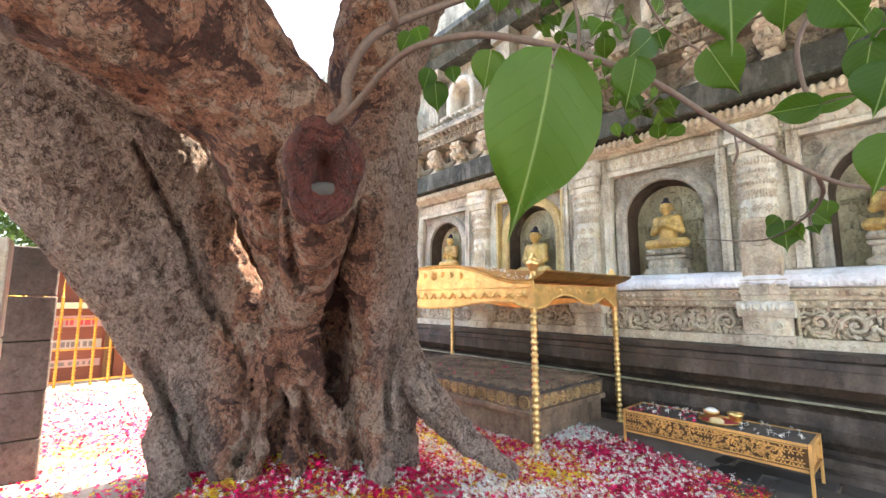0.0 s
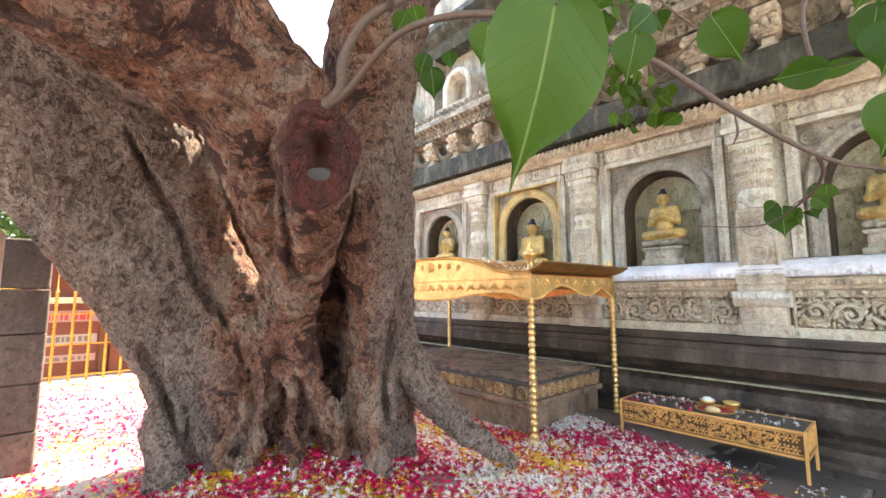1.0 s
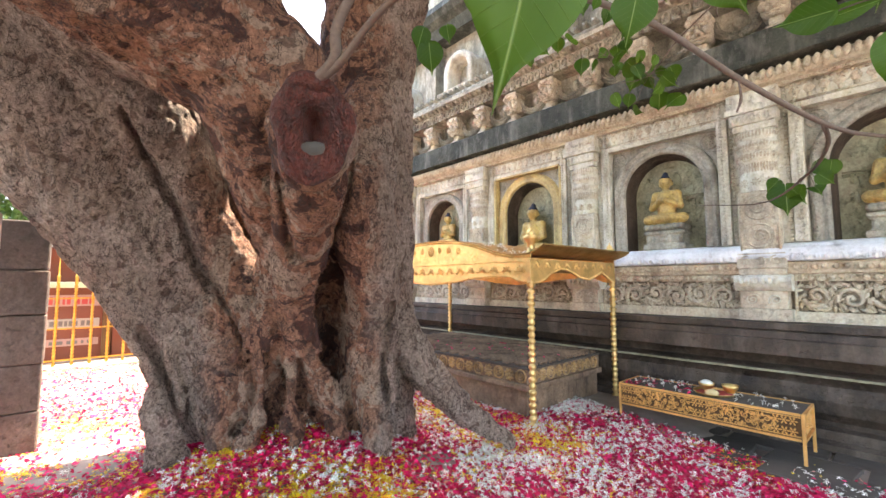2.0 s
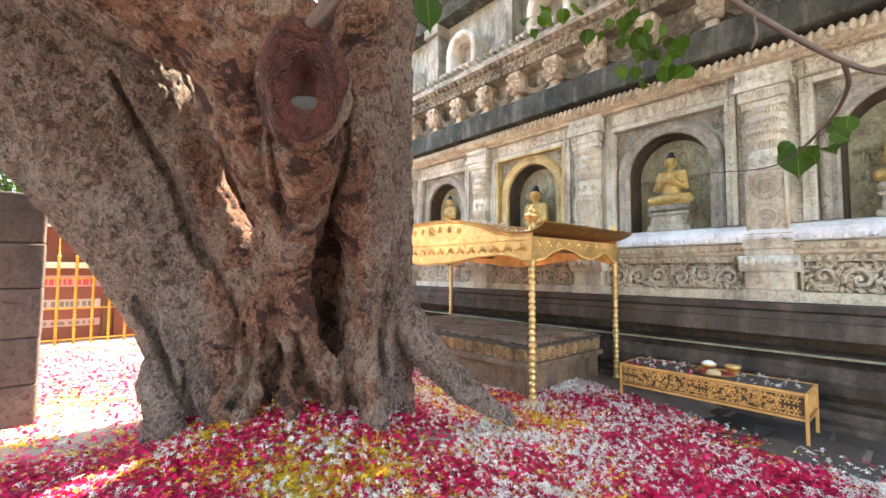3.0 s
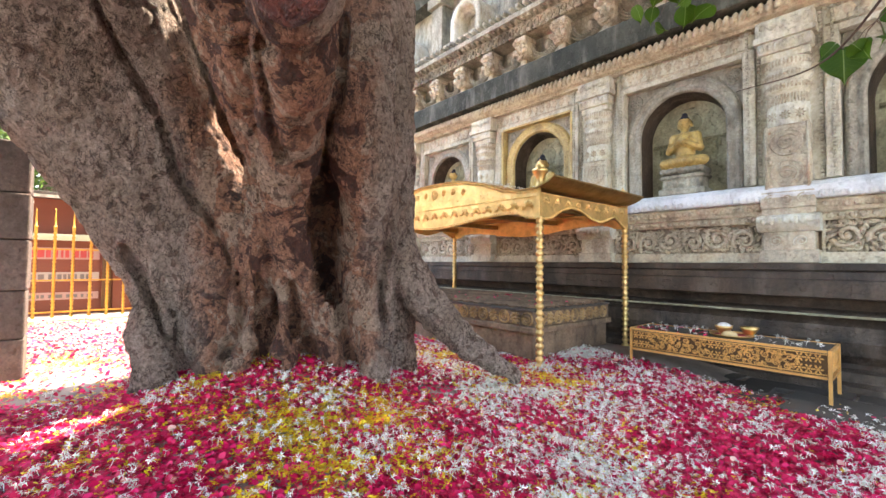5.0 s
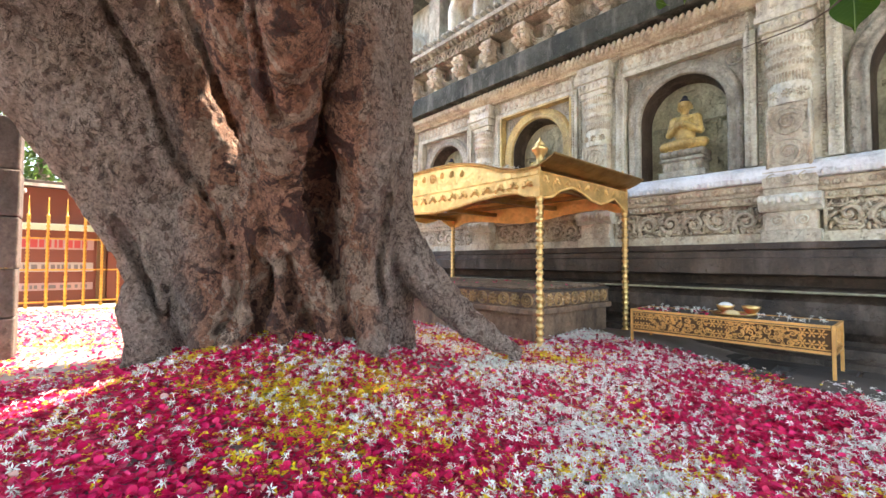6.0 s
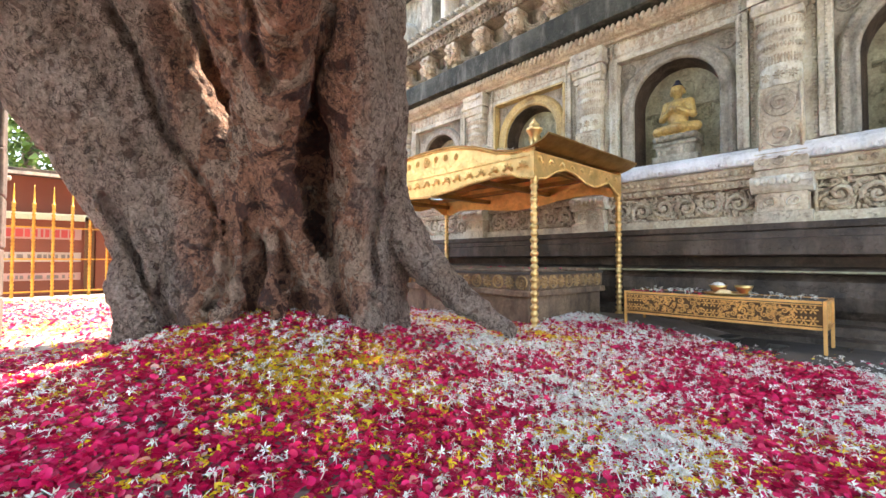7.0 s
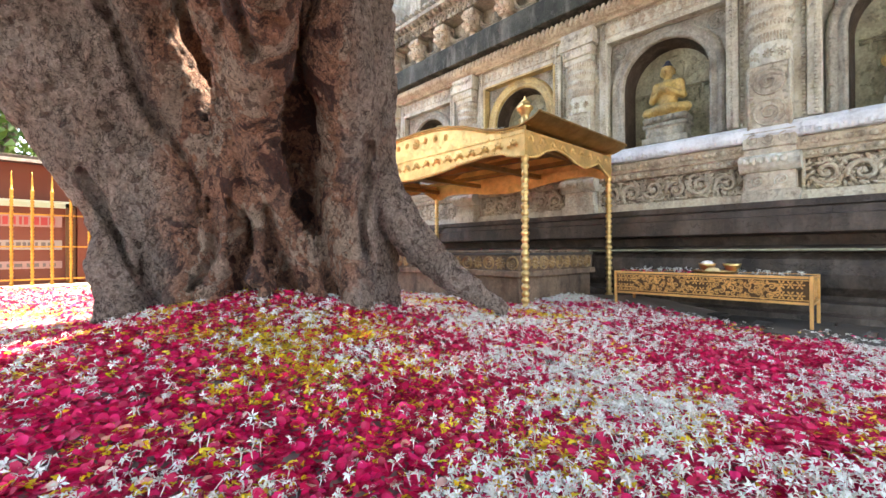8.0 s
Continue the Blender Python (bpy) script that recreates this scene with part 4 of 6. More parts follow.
class Bits:
    """Many small shapes put together as one mesh."""

    def __init__(self):
        self.v, self.f, self.n = [], [], 0

    def put(self, bit, at, size, turn=0.0, flip=False):
        """turn: degrees in the x-z plane."""
        v = bit[0] * np.array(size if hasattr(size, "__len__") else (size, size, size))
        if flip:
            v = v * np.array((-1, 1, 1))
        a = radians(turn)
        c, s = math.cos(a), math.sin(a)
        v = np.stack([v[:, 0] * c - v[:, 2] * s, v[:, 1], v[:, 0] * s + v[:, 2] * c], 1) + np.array(at)
        self.v.append(v)
        self.f.append((bit[1][:, ::-1] if flip else bit[1]) + self.n)
        self.n += len(v)

    def part(self, name, mat, parent, label="", smooth=True):
        me = mesh_from(name, np.concatenate(self.v), np.concatenate(self.f), smooth)
        me.materials.append(mat)
        ob = new(name, me)
        ob.parent = parent
        return tagged(ob, label, kind="stuff")


RNG = random.Random(11)


def flower_relief(bits, x, y, z, r, petals=8, depth=0.02):
    bits.put(DOME, (x, y, z), (r * 0.3, depth * 1.3, r * 0.3))
    for k in range(petals):
        a = 360 * k / petals
        bits.put(FINE_DOME, (x + 0.65 * r * math.cos(radians(a)), y, z + 0.65 * r * math.sin(radians(a))), (r * 0.36, depth, r * 0.2), a)


def carve_bay(cx):
    # scrolling foliage of the frieze
    b = Bits()
    n = 6
    for i in range(n):
        x = cx - 0.70 + 1.40 * (i + 0.5) / n
        up = i % 2 == 0
        z = 1.268 + (0.012 if up else -0.012)
        b.put(BOLD_SPIRAL, (x, 5.335, z), (0.108, 0.14, 0.112), 200 if up else 20, flip=not up)
        for k in range(26):
            a = 13.8 * k + RNG.uniform(-6, 6)
            r = RNG.uniform(0.09, 0.17)
            zz = z + r * math.sin(radians(a))
            if 1.145 < zz < 1.40:
                b.put(FINE_DOME, (x + r * math.cos(radians(a)), 5.345, zz), (0.040, 0.036, 0.016), a + RNG.uniform(30, 80))
        for k in range(7):
            a = 51 * k
            b.put(FINE_DOME, (x + 0.062 * math.cos(radians(a)), 5.345, z + 0.062 * math.sin(radians(a))), (0.018, 0.026, 0.009), a + 60)
        b.put(DOME, (x, 5.34, z), (0.025, 0.03, 0.025))
    for k in range(150):
        x, z = cx + RNG.uniform(-0.71, 0.71), RNG.choice((RNG.uniform(1.14, 1.19), RNG.uniform(1.35, 1.405), RNG.uniform(1.15, 1.40)))
        b.put(FINE_DOME, (x, 5.35, z), (RNG.uniform(0.022, 0.05), 0.024, RNG.uniform(0.009, 0.016)), RNG.uniform(0, 180))
        if k % 5 == 0:
            b.put(SPIRAL, (x, 5.345, z), (0.03, 0.07, 0.03), RNG.uniform(0, 360), flip=k % 2 == 0)
    for s in (-1, 1):
        b.put(CUBE, (cx + s * 0.735, 5.33, 1.272), (0.012, 0.02, 0.142))
    b.part("scrollwork", STONE, TEMPLE, "carved foliage scrolls")
    # scallops, lotus edge of the sill
    b = Bits()
    for x in np.arange(cx - 0.72, cx + 0.721, 0.072):
        b.put(DOME, (x, 5.235, 1.555), (0.033, 0.03, 0.036))
        b.put(FINE_DOME, (x + 0.036, 5.272, 1.45), (0.03, 0.022, 0.03))
    b.part("scallops", PINK, TEMPLE)
    b = Bits()
    for x in np.arange(cx - 0.72, cx + 0.721, 0.06):
        b.put(DOME, (x, 5.182, 1.64), (0.027, 0.022, 0.042))
    b.part("lotus_edge", WHITE, TEMPLE)
    # lintel festoons
    b = Bits()
    for x in np.arange(cx - 0.64, cx + 0.641, 0.107):
        b.put(FINE_DOME, (x, 5.288, 3.235), (0.045, 0.016, 0.05))
        b.put(FINE_DOME, (x, 5.288, 3.175), (0.02, 0.014, 0.03))
    for x in np.arange(cx - 0.69, cx + 0.691, 0.046):
        b.put(CUBE, (x, 5.284, 3.297), (0.014, 0.016, 0.009))
    b.put(CUBE, (cx, 5.286, 3.138), (0.69, 0.012, 0.012))
    b.part("lintel_carving", STONE, TEMPLE)
    # bead strips beside the frame and studs on the arch
    b = Bits()
    for s in (-1, 1):
        for z in np.arange(1.81, 3.3, 0.036):
            b.put(CUBE, (cx + s * 0.725, 5.30, z), (0.013, 0.018, 0.011))
            b.put(CUBE, (cx + s * 0.64, 5.255, z), (0.011, 0.010, 0.012))
    b.part("bead_strip", FRAME, TEMPLE, smooth=False)
    b = Bits()
    r = 0.44 + 0.11
    line = [(cx - r, z) for z in np.arange(1.80, 2.47, 0.033)] + [(cx - r * math.cos(a), 2.48 + r * math.sin(a)) for a in np.linspace(0, math.pi, 45)] + [(cx + r, z) for z in np.arange(1.80, 2.47, 0.033)]
    for x, z in line:
        b.put(FINE_DOME, (x, 5.316, z), (0.013, 0.012, 0.013))
    b.part("arch_studs", OCHRE if abs(cx + 3.945) < 0.1 else GREY, TEMPLE)
    b = Bits()
    for s in (-1, 1):
        flower_relief(b, cx + s * 0.505, 5.37, 2.945, 0.062, 8, 0.018)
        b.put(RING, (cx + s * 0.505, 5.37, 2.945), (0.07, 0.04, 0.07))
    b.part("rosettes", GREY, TEMPLE)
    # plaques on the niche back: halo, canopy and side trees in low relief
    b = Bits()
    b.put(ring_bit(22, 5, 0.07), (cx, 5.596, 2.62), (0.125, 0.12, 0.125))
    b.put(CUBE, (cx, 5.595, 2.40), (0.38, 0.008, 0.012))
    for s in (-1, 1):
        b.put(FINE_DOME, (cx + s * 0.22, 5.598, 2.70), (0.035, 0.012, 0.045))
        for k in range(7):
            b.put(FINE_DOME, (cx + s * (0.22 + 0.03 * math.sin(k * 2.1)), 5.598, 2.13 + 0.04 * k), (0.022, 0.01, 0.022))
        b.put(CUBE, (cx + s * 0.27, 5.597, 2.25), (0.008, 0.006, 0.14))
        for k in range(9):
            b.put(FINE_DOME, (cx + s * (0.26 + 0.055 * math.cos(k * 0.7)), 5.598, 2.62 + 0.05 * math.sin(k * 0.7)), (0.016, 0.012, 0.012), 40 * k)
            b.put(FINE_DOME, (cx + s * (0.30 + 0.03 * math.cos(k * 1.9)), 5.598, 1.90 + 0.045 * k), (0.018, 0.012, 0.02), 25 * k)
        b.put(CUBE, (cx + s * 0.20, 5.596, 2.385), (0.02, 0.012, 0.03))
        b.put(CUBE, (cx + s * 0.31, 5.596, 2.37), (0.014, 0.012, 0.05))
    b.put(CUBE, (cx, 5.594, 2.43), (0.38, 0.012, 0.008))
    b.put(CUBE, (cx, 5.596, 2.80), (0.06, 0.008, 0.008))
    b.part("niche_relief", NICHE, TEMPLE)


for a, b in zip(PILASTERS[1:-1], PILASTERS[2:]):
    carve_bay((a + b) / 2)


def carve_courses():
    # leaf moulding and beads under the black band
    b = Bits()
    for x in np.arange(-9.0, 1.6, 0.068):
        b.put(DOME, (x + RNG.uniform(-0.004, 0.004), 5.135, 3.43), (0.03, 0.035, 0.06), RNG.uniform(-14, -4))
    b.part("leaf_row", PINK, TEMPLE)
    b = Bits()
    for x in np.arange(-9.0, 1.6, 0.034):
        b.put(FINE_DOME, (x, 5.222, 3.326), (0.013, 0.013, 0.012))
    b.part("bead_row", PINK, TEMPLE)
    # rings, teeth and garlands of the corbel course
    b = Bits()
    for i, x in enumerate(np.arange(-9.0, 1.2, 0.112)):
        b.put(ring_bit(12, 5, 0.36), (x, 5.165, 4.46), (0.040, 0.085, 0.052))
        b.put(DOME, (x, 5.18, 4.46), (0.014, 0.02, 0.014))
        b.put(CUBE, (x + 0.056, 5.10, 4.56), (0.022, 0.05, 0.02))
        b.put(CUBE, (x, 5.17, 4.385), (0.045, 0.03, 0.012))
    b.part("ring_row", AGED, TEMPLE)
    b = Bits()
    for x in np.arange(-9.0, 1.2, 0.137):
        b.put(FINE_DOME, (x, 5.23, 4.74), (0.055, 0.06, 0.065))
        b.put(CUBE, (x + 0.068, 5.40, 4.93), (0.03, 0.14, 0.03))
    b.part("upper_beads", AGED, TEMPLE)
    for x in CORBELS:
        b = Bits()
        x += 0.328
        b.put(ring_bit(24, 4, 0.21, 0.5, 1.0), (x, 5.33, 4.24), (0.225, 0.16, 0.235))
        for r, n in ((0.262, 27), (0.228, 23), (0.194, 19)):
            for k in range(n):
                a = math.pi * (1 + (k + 0.5) / n)
                b.put(FINE_DOME, (x + r * math.cos(a), 5.295, 4.24 + 1.04 * r * math.sin(a)), (0.013, 0.022, 0.013))
        b.put(DOME, (x, 5.43, 4.2), (0.08, 0.07, 0.09))
        b.part("garland", AGED, TEMPLE, "beaded garland carved in relief")


CORBELS = [-4.13 + 0.655 * k for k in range(-7, 8)]


def corbel():
    """A carved bracket shaped like a beast's face."""
    bm = bmesh.new()
    box(bm, -0.115, 0.115, 5.17, 5.42, 4.02, 4.30, 0.05)
    box(bm, -0.105, 0.105, 5.15, 5.42, 4.27, 4.345, 0.02)
    box(bm, -0.06, 0.06, 5.24, 5.42, 3.93, 4.03, 0.02)
    box(bm, -0.085, 0.085, 5.19, 5.42, 3.862, 3.935, 0.02)
    lumps = [(s * 0.058, 4.20, 0.036, 0.026, 0.035) for s in (-1, 1)] + [(s * 0.085, 4.12, 0.045, 0.05, 0.05) for s in (-1, 1)] + [(s * 0.095, 4.26, 0.035, 0.045, 0.045) for s in (-1, 1)]
    lumps += [(s * 0.05, 4.245, 0.05, 0.014, 0.03) for s in (-1, 1)] + [(s * 0.035, 4.085, 0.035, 0.025, 0.05) for s in (-1, 1)]
    lumps += [(0, 4.15, 0.028, 0.055, 0.06), (0, 4.115, 0.045, 0.022, 0.065), (0, 4.045, 0.075, 0.016, 0.035), (0, 4.30, 0.05, 0.03, 0.03), (0, 4.015, 0.05, 0.02, 0.025)]
    for x, z, rx, rz, d in lumps:
        d_bm = bmesh.new()
        bmesh.ops.create_uvsphere(d_bm, u_segments=10, v_segments=6, radius=1.0)
        add(bm, d_bm, Matrix.Translation((x, 5.165, z)) @ Matrix.Diagonal((rx, d, rz, 1)))
    return part("corbel", bm, STONE, TEMPLE, "beast-faced stone corbel", smooth=True)


def place_corbels():
    first = corbel()
    first.location.x = CORBELS[0]
    for x in CORBELS[1:]:
        copy_thing(first, Matrix.Translation((x, 0, 0)))


carve_courses()
place_corbels()


def carve_pilaster():
    """Relief on the pilaster's faces; the copies share it."""
    b = Bits()
    for z, r in ((1.86, 0.115), (2.14, 0.115)):
        b.put(ring_bit(20, 5, 0.1), (0, 5.197, z), (r, 0.1, r))
        b.put(SPIRAL, (0, 5.195, z), (r * 0.72, 0.12, r * 0.72), RNG.uniform(0, 360))
        for s in (-1, 1):
            for t in (-1, 1):
                b.put(FINE_DOME, (s * 0.13, 5.2, z + t * 0.115), (0.025, 0.014, 0.02), 45 * s * t)
    for s in (-1, 1):
        b.put(CUBE, (s * 0.152, 5.196, 2.0), (0.010, 0.012, 0.29))
    for x in (-0.12, 0, 0.12):
        b.put(SPIRAL, (x, 5.168, 1.612), (0.05, 0.08, 0.055), RNG.uniform(0, 360))
    for x in (-0.1, 0.0, 0.1):
        flower_relief(b, x, 5.168 + 2.4 * x * x, 2.39, 0.046, 8, 0.014)
    for k in range(-8, 9):
        a = k * 0.155
        for R, z, h in ((0.158, 2.54, 0.052), (0.181, 2.655, 0.028), (0.186, 2.765, 0.022), (0.186, 2.875, 0.034)):
            b.put(FINE_DOME, (R * math.sin(a), 5.33 - R * math.cos(a) + 0.003, z), (0.0115, 0.010, h))
    b.part("shaft_carving", STONE, FIRST)
    b = Bits()
    for x in np.arange(-0.17, 0.171, 0.057):
        b.put(FINE_DOME, (x, 5.16, 3.045), (0.024, 0.02, 0.04))
        b.put(DOME, (x, 5.132, 1.415), (0.026, 0.018, 0.04))
    for k in range(5):
        x = -0.16 + 0.08 * k
        b.put(SPIRAL, (x, 5.152, 3.235), (0.034, 0.07, 0.05), 90 * k)
    for x in (-0.09, 0.09):
        b.put(SPIRAL, (x, 5.198, 1.235), (0.06, 0.08, 0.055), 40, flip=x > 0)
    b.part("carved_leaves", PALE, FIRST)


def build_statue(name, label, at, s, pedestal):
    """A seated figure, plain and in one mesh."""
    c = Clay((-0.36, -0.3, -0.02), (0.36, 0.2, 1.0), 0.0125)
    if pedestal:
        c.block((0, 0, 0.03), 0.245, 0.16, 0.035)
        c.block((0, 0, 0.12), 0.205, 0.13, 0.06)
        c.block((0, 0, 0.205), 0.235, 0.155, 0.022)
        for k in range(7):
            c.ball((-0.195 + 0.065 * k, -0.115, 0.275), 0.045, 0.06, 0.042, 0.008)
            c.ball((-0.18 + 0.06 * k, -0.13, 0.12), 0.022, 0.02, 0.035, 0.008)
        c.block((0, 0.02, 0.275), 0.225, 0.13, 0.035)
    z = 0.33 if pedestal else 0.06
    c.ball((0, -0.02, z + 0.05), 0.24, 0.16, 0.065)
    for sgn in (-1, 1):
        c.limb((sgn * 0.2, -0.06, z + 0.05), 0.06, (-sgn * 0.06, -0.14, z + 0.05), 0.045, 0.02)
        c.limb((sgn * 0.125, 0.01, z + 0.36), 0.045, (sgn * 0.165, -0.02, z + 0.2), 0.036, 0.02)
        c.limb((sgn * 0.165, -0.02, z + 0.2), 0.036, (sgn * 0.03, -0.13, z + 0.27 if pedestal else z + 0.13), 0.028, 0.02)
    c.limb((0, 0.01, z + 0.08), 0.098, (0, 0.0, z + 0.30), 0.112, 0.04)
    c.limb((-0.11, 0.005, z + 0.35), 0.052, (0.11, 0.005, z + 0.35), 0.052, 0.03)
    c.limb((0, 0.0, z + 0.36), 0.042, (0, -0.01, z + 0.46), 0.036, 0.015)
    c.ball((0, -0.015, z + 0.515), 0.07, 0.074, 0.088)
    c.ball((0, -0.088, z + 0.505), 0.014, 0.016, 0.03, 0.01)
    for sgn in (-1, 1):
        c.ball((sgn * 0.072, 0.005, z + 0.50), 0.014, 0.02, 0.04, 0.008)
    c.ball((0, 0.0, z + 0.61), 0.032, 0.034, 0.035)
    me = c.mesh(name)
    me.materials.append(GILT)
    me.materials.append(HAIR)
    me.materials.append(AGED)
    mid = np.zeros(len(me.polygons) * 3)
    me.polygons.foreach_get("center", mid)
    mid = mid.reshape(-1, 3)
    hair = ((mid[:, 2] > z + 0.552) | ((mid[:, 2] > z + 0.5) & (mid[:, 1] > 0.0))).astype(np.int32)
    if pedestal:
        hair[mid[:, 2] < z - 0.02] = 2
    me.polygons.foreach_set("material_index", hair)
    ob = tagged(new(name, me), label, "statue", "niche statues")
    ob.location, ob.scale = at, (s, s, s)
    return ob


carve_pilaster()
for o in [o for o in TEMPLE.children if o.name.startswith("pilaster.")]:
    for c in [c for c in FIRST.children if c.name.split(".")[0] in ("shaft_carving", "carved_leaves")]:
        k = c.copy()
        scene.collection.objects.link(k)
        k.parent = o

STATUE = build_statue("seated_statue", "gilded seated statue with dark hair on a lotus pedestal", (-2.025, 5.47, 1.79), 0.96, True)
for i, x in enumerate((-5.895, -0.12, -7.83)):
    k = copy_thing(STATUE, Matrix.Translation((x, 5.47, 1.79)))
build_statue("seated_statue", "large gold seated statue with black hair in a gold arch", (-3.945, 5.46, 1.79), 1.18, False)


# ---- upper storey niches ----
def upper_niche(x):
    t = part("upper_niche", box(bmesh.new(), x - 0.42, x + 0.42, 5.42, 6.0, 5.0, 5.09, 0.01), STONE, TEMPLE)
    bm = bmesh.new()
    r, spring = 0.26, 5.5
    line = [(x - r, 5.09, -1, 0)] + [(x - r * math.cos(a), spring + r * math.sin(a), -math.cos(a), math.sin(a)) for a in np.linspace(0, math.pi, 15)] + [(x + r, 5.09, 1, 0)]
    rows = [[bm.verts.new((px + nx * o, y, pz + nz * o)) for o, y in ((0, 5.99), (0, 5.60), (0.04, 5.56), (0.11, 5.56), (0.13, 5.60), (0.13, 5.99))] for px, pz, nx, nz in line]
    for p, q in zip(rows, rows[1:]):
        for i in range(5):
            bm.faces.new((p[i], p[i + 1], q[i + 1], q[i]))
    bmesh.ops.recalc_face_normals(bm, faces=bm.faces)
    part("niche_arch", bm, PALE, t, smooth=True)
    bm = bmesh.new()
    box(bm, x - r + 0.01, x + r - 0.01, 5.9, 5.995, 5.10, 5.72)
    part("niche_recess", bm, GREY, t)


for x in (-7.7, -5.75, -3.8, -1.85, 0.1):
    upper_niche(x)
for x in (-6.72, -4.77, -2.82, -0.87):
    bm = bmesh.new()
    box(bm, x - 0.2, x + 0.2, 5.66, 6.0, 4.95, 5.12, 0.01)
    box(bm, x - 0.16, x + 0.16, 5.72, 6.0, 5.12, 6.2, 0.01)
    box(bm, x - 0.22, x + 0.22, 5.64, 6.0, 6.2, 6.4, 0.02)
    part("upper_pilaster", bm, AGED, TEMPLE)
bm = bmesh.new()
extrude(bm, [(6.0, 6.95), (5.4, 6.95), (5.36, 6.8), (5.45, 6.7), (5.6, 6.62), (5.68, 6.42), (6.0, 6.42)], X0, X1, "x")
part("upper_cornice", bm, MOSS, TEMPLE)


# ---- relief on the canopy, platform and table ----
CANOPY = bpy.data.objects["golden_canopy"]
PLATFORM = bpy.data.objects["stone_platform"]


def turned(bits, x0, y0):
    """Turns relief made to face -y so that it faces +x, about the corner (x0, y0)."""
    bits.v = [np.stack([x0 - (v[:, 1] - y0), y0 + (v[:, 0] - x0), v[:, 2]], 1) for v in bits.v]
    return bits


def palmette(b, x, y, z, s):
    for a in (-70, -35, 0, 35, 70):
        u = radians(a)
        b.put(FINE_DOME, (x + 0.6 * s * math.sin(u), y, z + 0.6 * s * math.cos(u)), (0.16 * s, 0.22 * s, 0.5 * s), -a)
    for t in (-1, 1):
        b.put(SPIRAL, (x + t * 0.75 * s, y, z - 0.1 * s), (0.32 * s, 0.4 * s, 0.32 * s), 0, flip=t < 0)


def canopy_relief():
    b = Bits()
    for k in range(-8, 9):
        x = CX + k * 0.162
        palmette(b, x, 3.328, 1.505, 0.062)
    for k in range(-4, 5):
        x = CX + k * 0.155
        if abs(k) < 4:
            z = roof_z(x) - 0.11 + (0.0 if k else -0.01)
            flower_relief(b, x, 3.328, z, 0.062 if k == 0 else 0.036, 10, 0.012)
    for x in np.arange(CX - 1.40, CX + 1.41, 0.028):
        b.put(FINE_DOME, (x, 3.33, roof_z(x) - 0.032), (0.011, 0.012, 0.011))
        b.put(FINE_DOME, (x, 3.33, 1.60), (0.010, 0.010, 0.008))
        b.put(FINE_DOME, (x, 3.33, front_edge_z(x) + 0.012), (0.010, 0.010, 0.014))
    b.part("front_relief", GOLD, CANOPY, "embossed palmettes and beads")
    b = Bits()
    x1 = CX + CW
    for k in range(9):
        palmette(b, x1 + 0.10 + 0.174 * k, 3.33, 1.555, 0.05)
    for y in np.arange(3.36, 4.93, 0.028):
        b.put(FINE_DOME, (x1 + y - 3.33, 3.33, 1.625), (0.010, 0.010, 0.008))
        b.put(FINE_DOME, (x1 + y - 3.33, 3.33, side_edge_z(y) + 0.012), (0.010, 0.010, 0.014))
    turned(b, x1, 3.33).part("side_relief", GOLD, CANOPY)


def platform_relief():
    for side in (0, 1):
        b = Bits()
        for k in range(18 if side == 0 else 9):
            x = -2.72 - 0.142 * k if side == 0 else -2.635 + 0.09 + 0.142 * k
            if k % 2:
                flower_relief(b, x, 3.525, 0.49, 0.064, 9, 0.024)
            else:
                b.put(ring_bit(14, 4, 0.16), (x, 3.524, 0.49), (0.06, 0.11, 0.06))
                b.put(SPIRAL, (x, 3.524, 0.49), (0.046, 0.11, 0.046), RNG.uniform(0, 360))
        (turned(b, -2.635, 3.525) if side else b).part("band_relief", DULL_GILT, PLATFORM, "tarnished gilt rosettes")
    # open lattice mat on the top
    bm = bmesh.new()
    for k in range(-10, 24):
        for s in (1, -1):
            pts = []
            for t in (0.0, 1.34):
                x = -5.2 + k * 0.16 + (t if s > 0 else 1.34 - t)
                pts.append((x, 3.53 + t))
            (xa, ya), (xb, yb) = pts
            for u, w in (((xa, ya), (xb, yb)),):
                lo, hi = -5.2, -2.64
                t0, t1 = 0.0, 1.0
                d = w[0] - u[0]
                if abs(d) > 1e-6:
                    ts = sorted(((lo - u[0]) / d, (hi - u[0]) / d))
                    t0, t1 = max(t0, ts[0]), min(t1, ts[1])
                if t1 - t0 > 0.02:
                    a = (u[0] + d * t0, u[1] + (w[1] - u[1]) * t0, 0.592 + (0.006 if s > 0 else 0.0))
                    c = (u[0] + d * t1, u[1] + (w[1] - u[1]) * t1, 0.592 + (0.006 if s > 0 else 0.0))
                    tube(bm, [a, c], 0.017, 4)
    part("lattice_mat", bm, PLINTH, PLATFORM, "dark woven lattice mat")


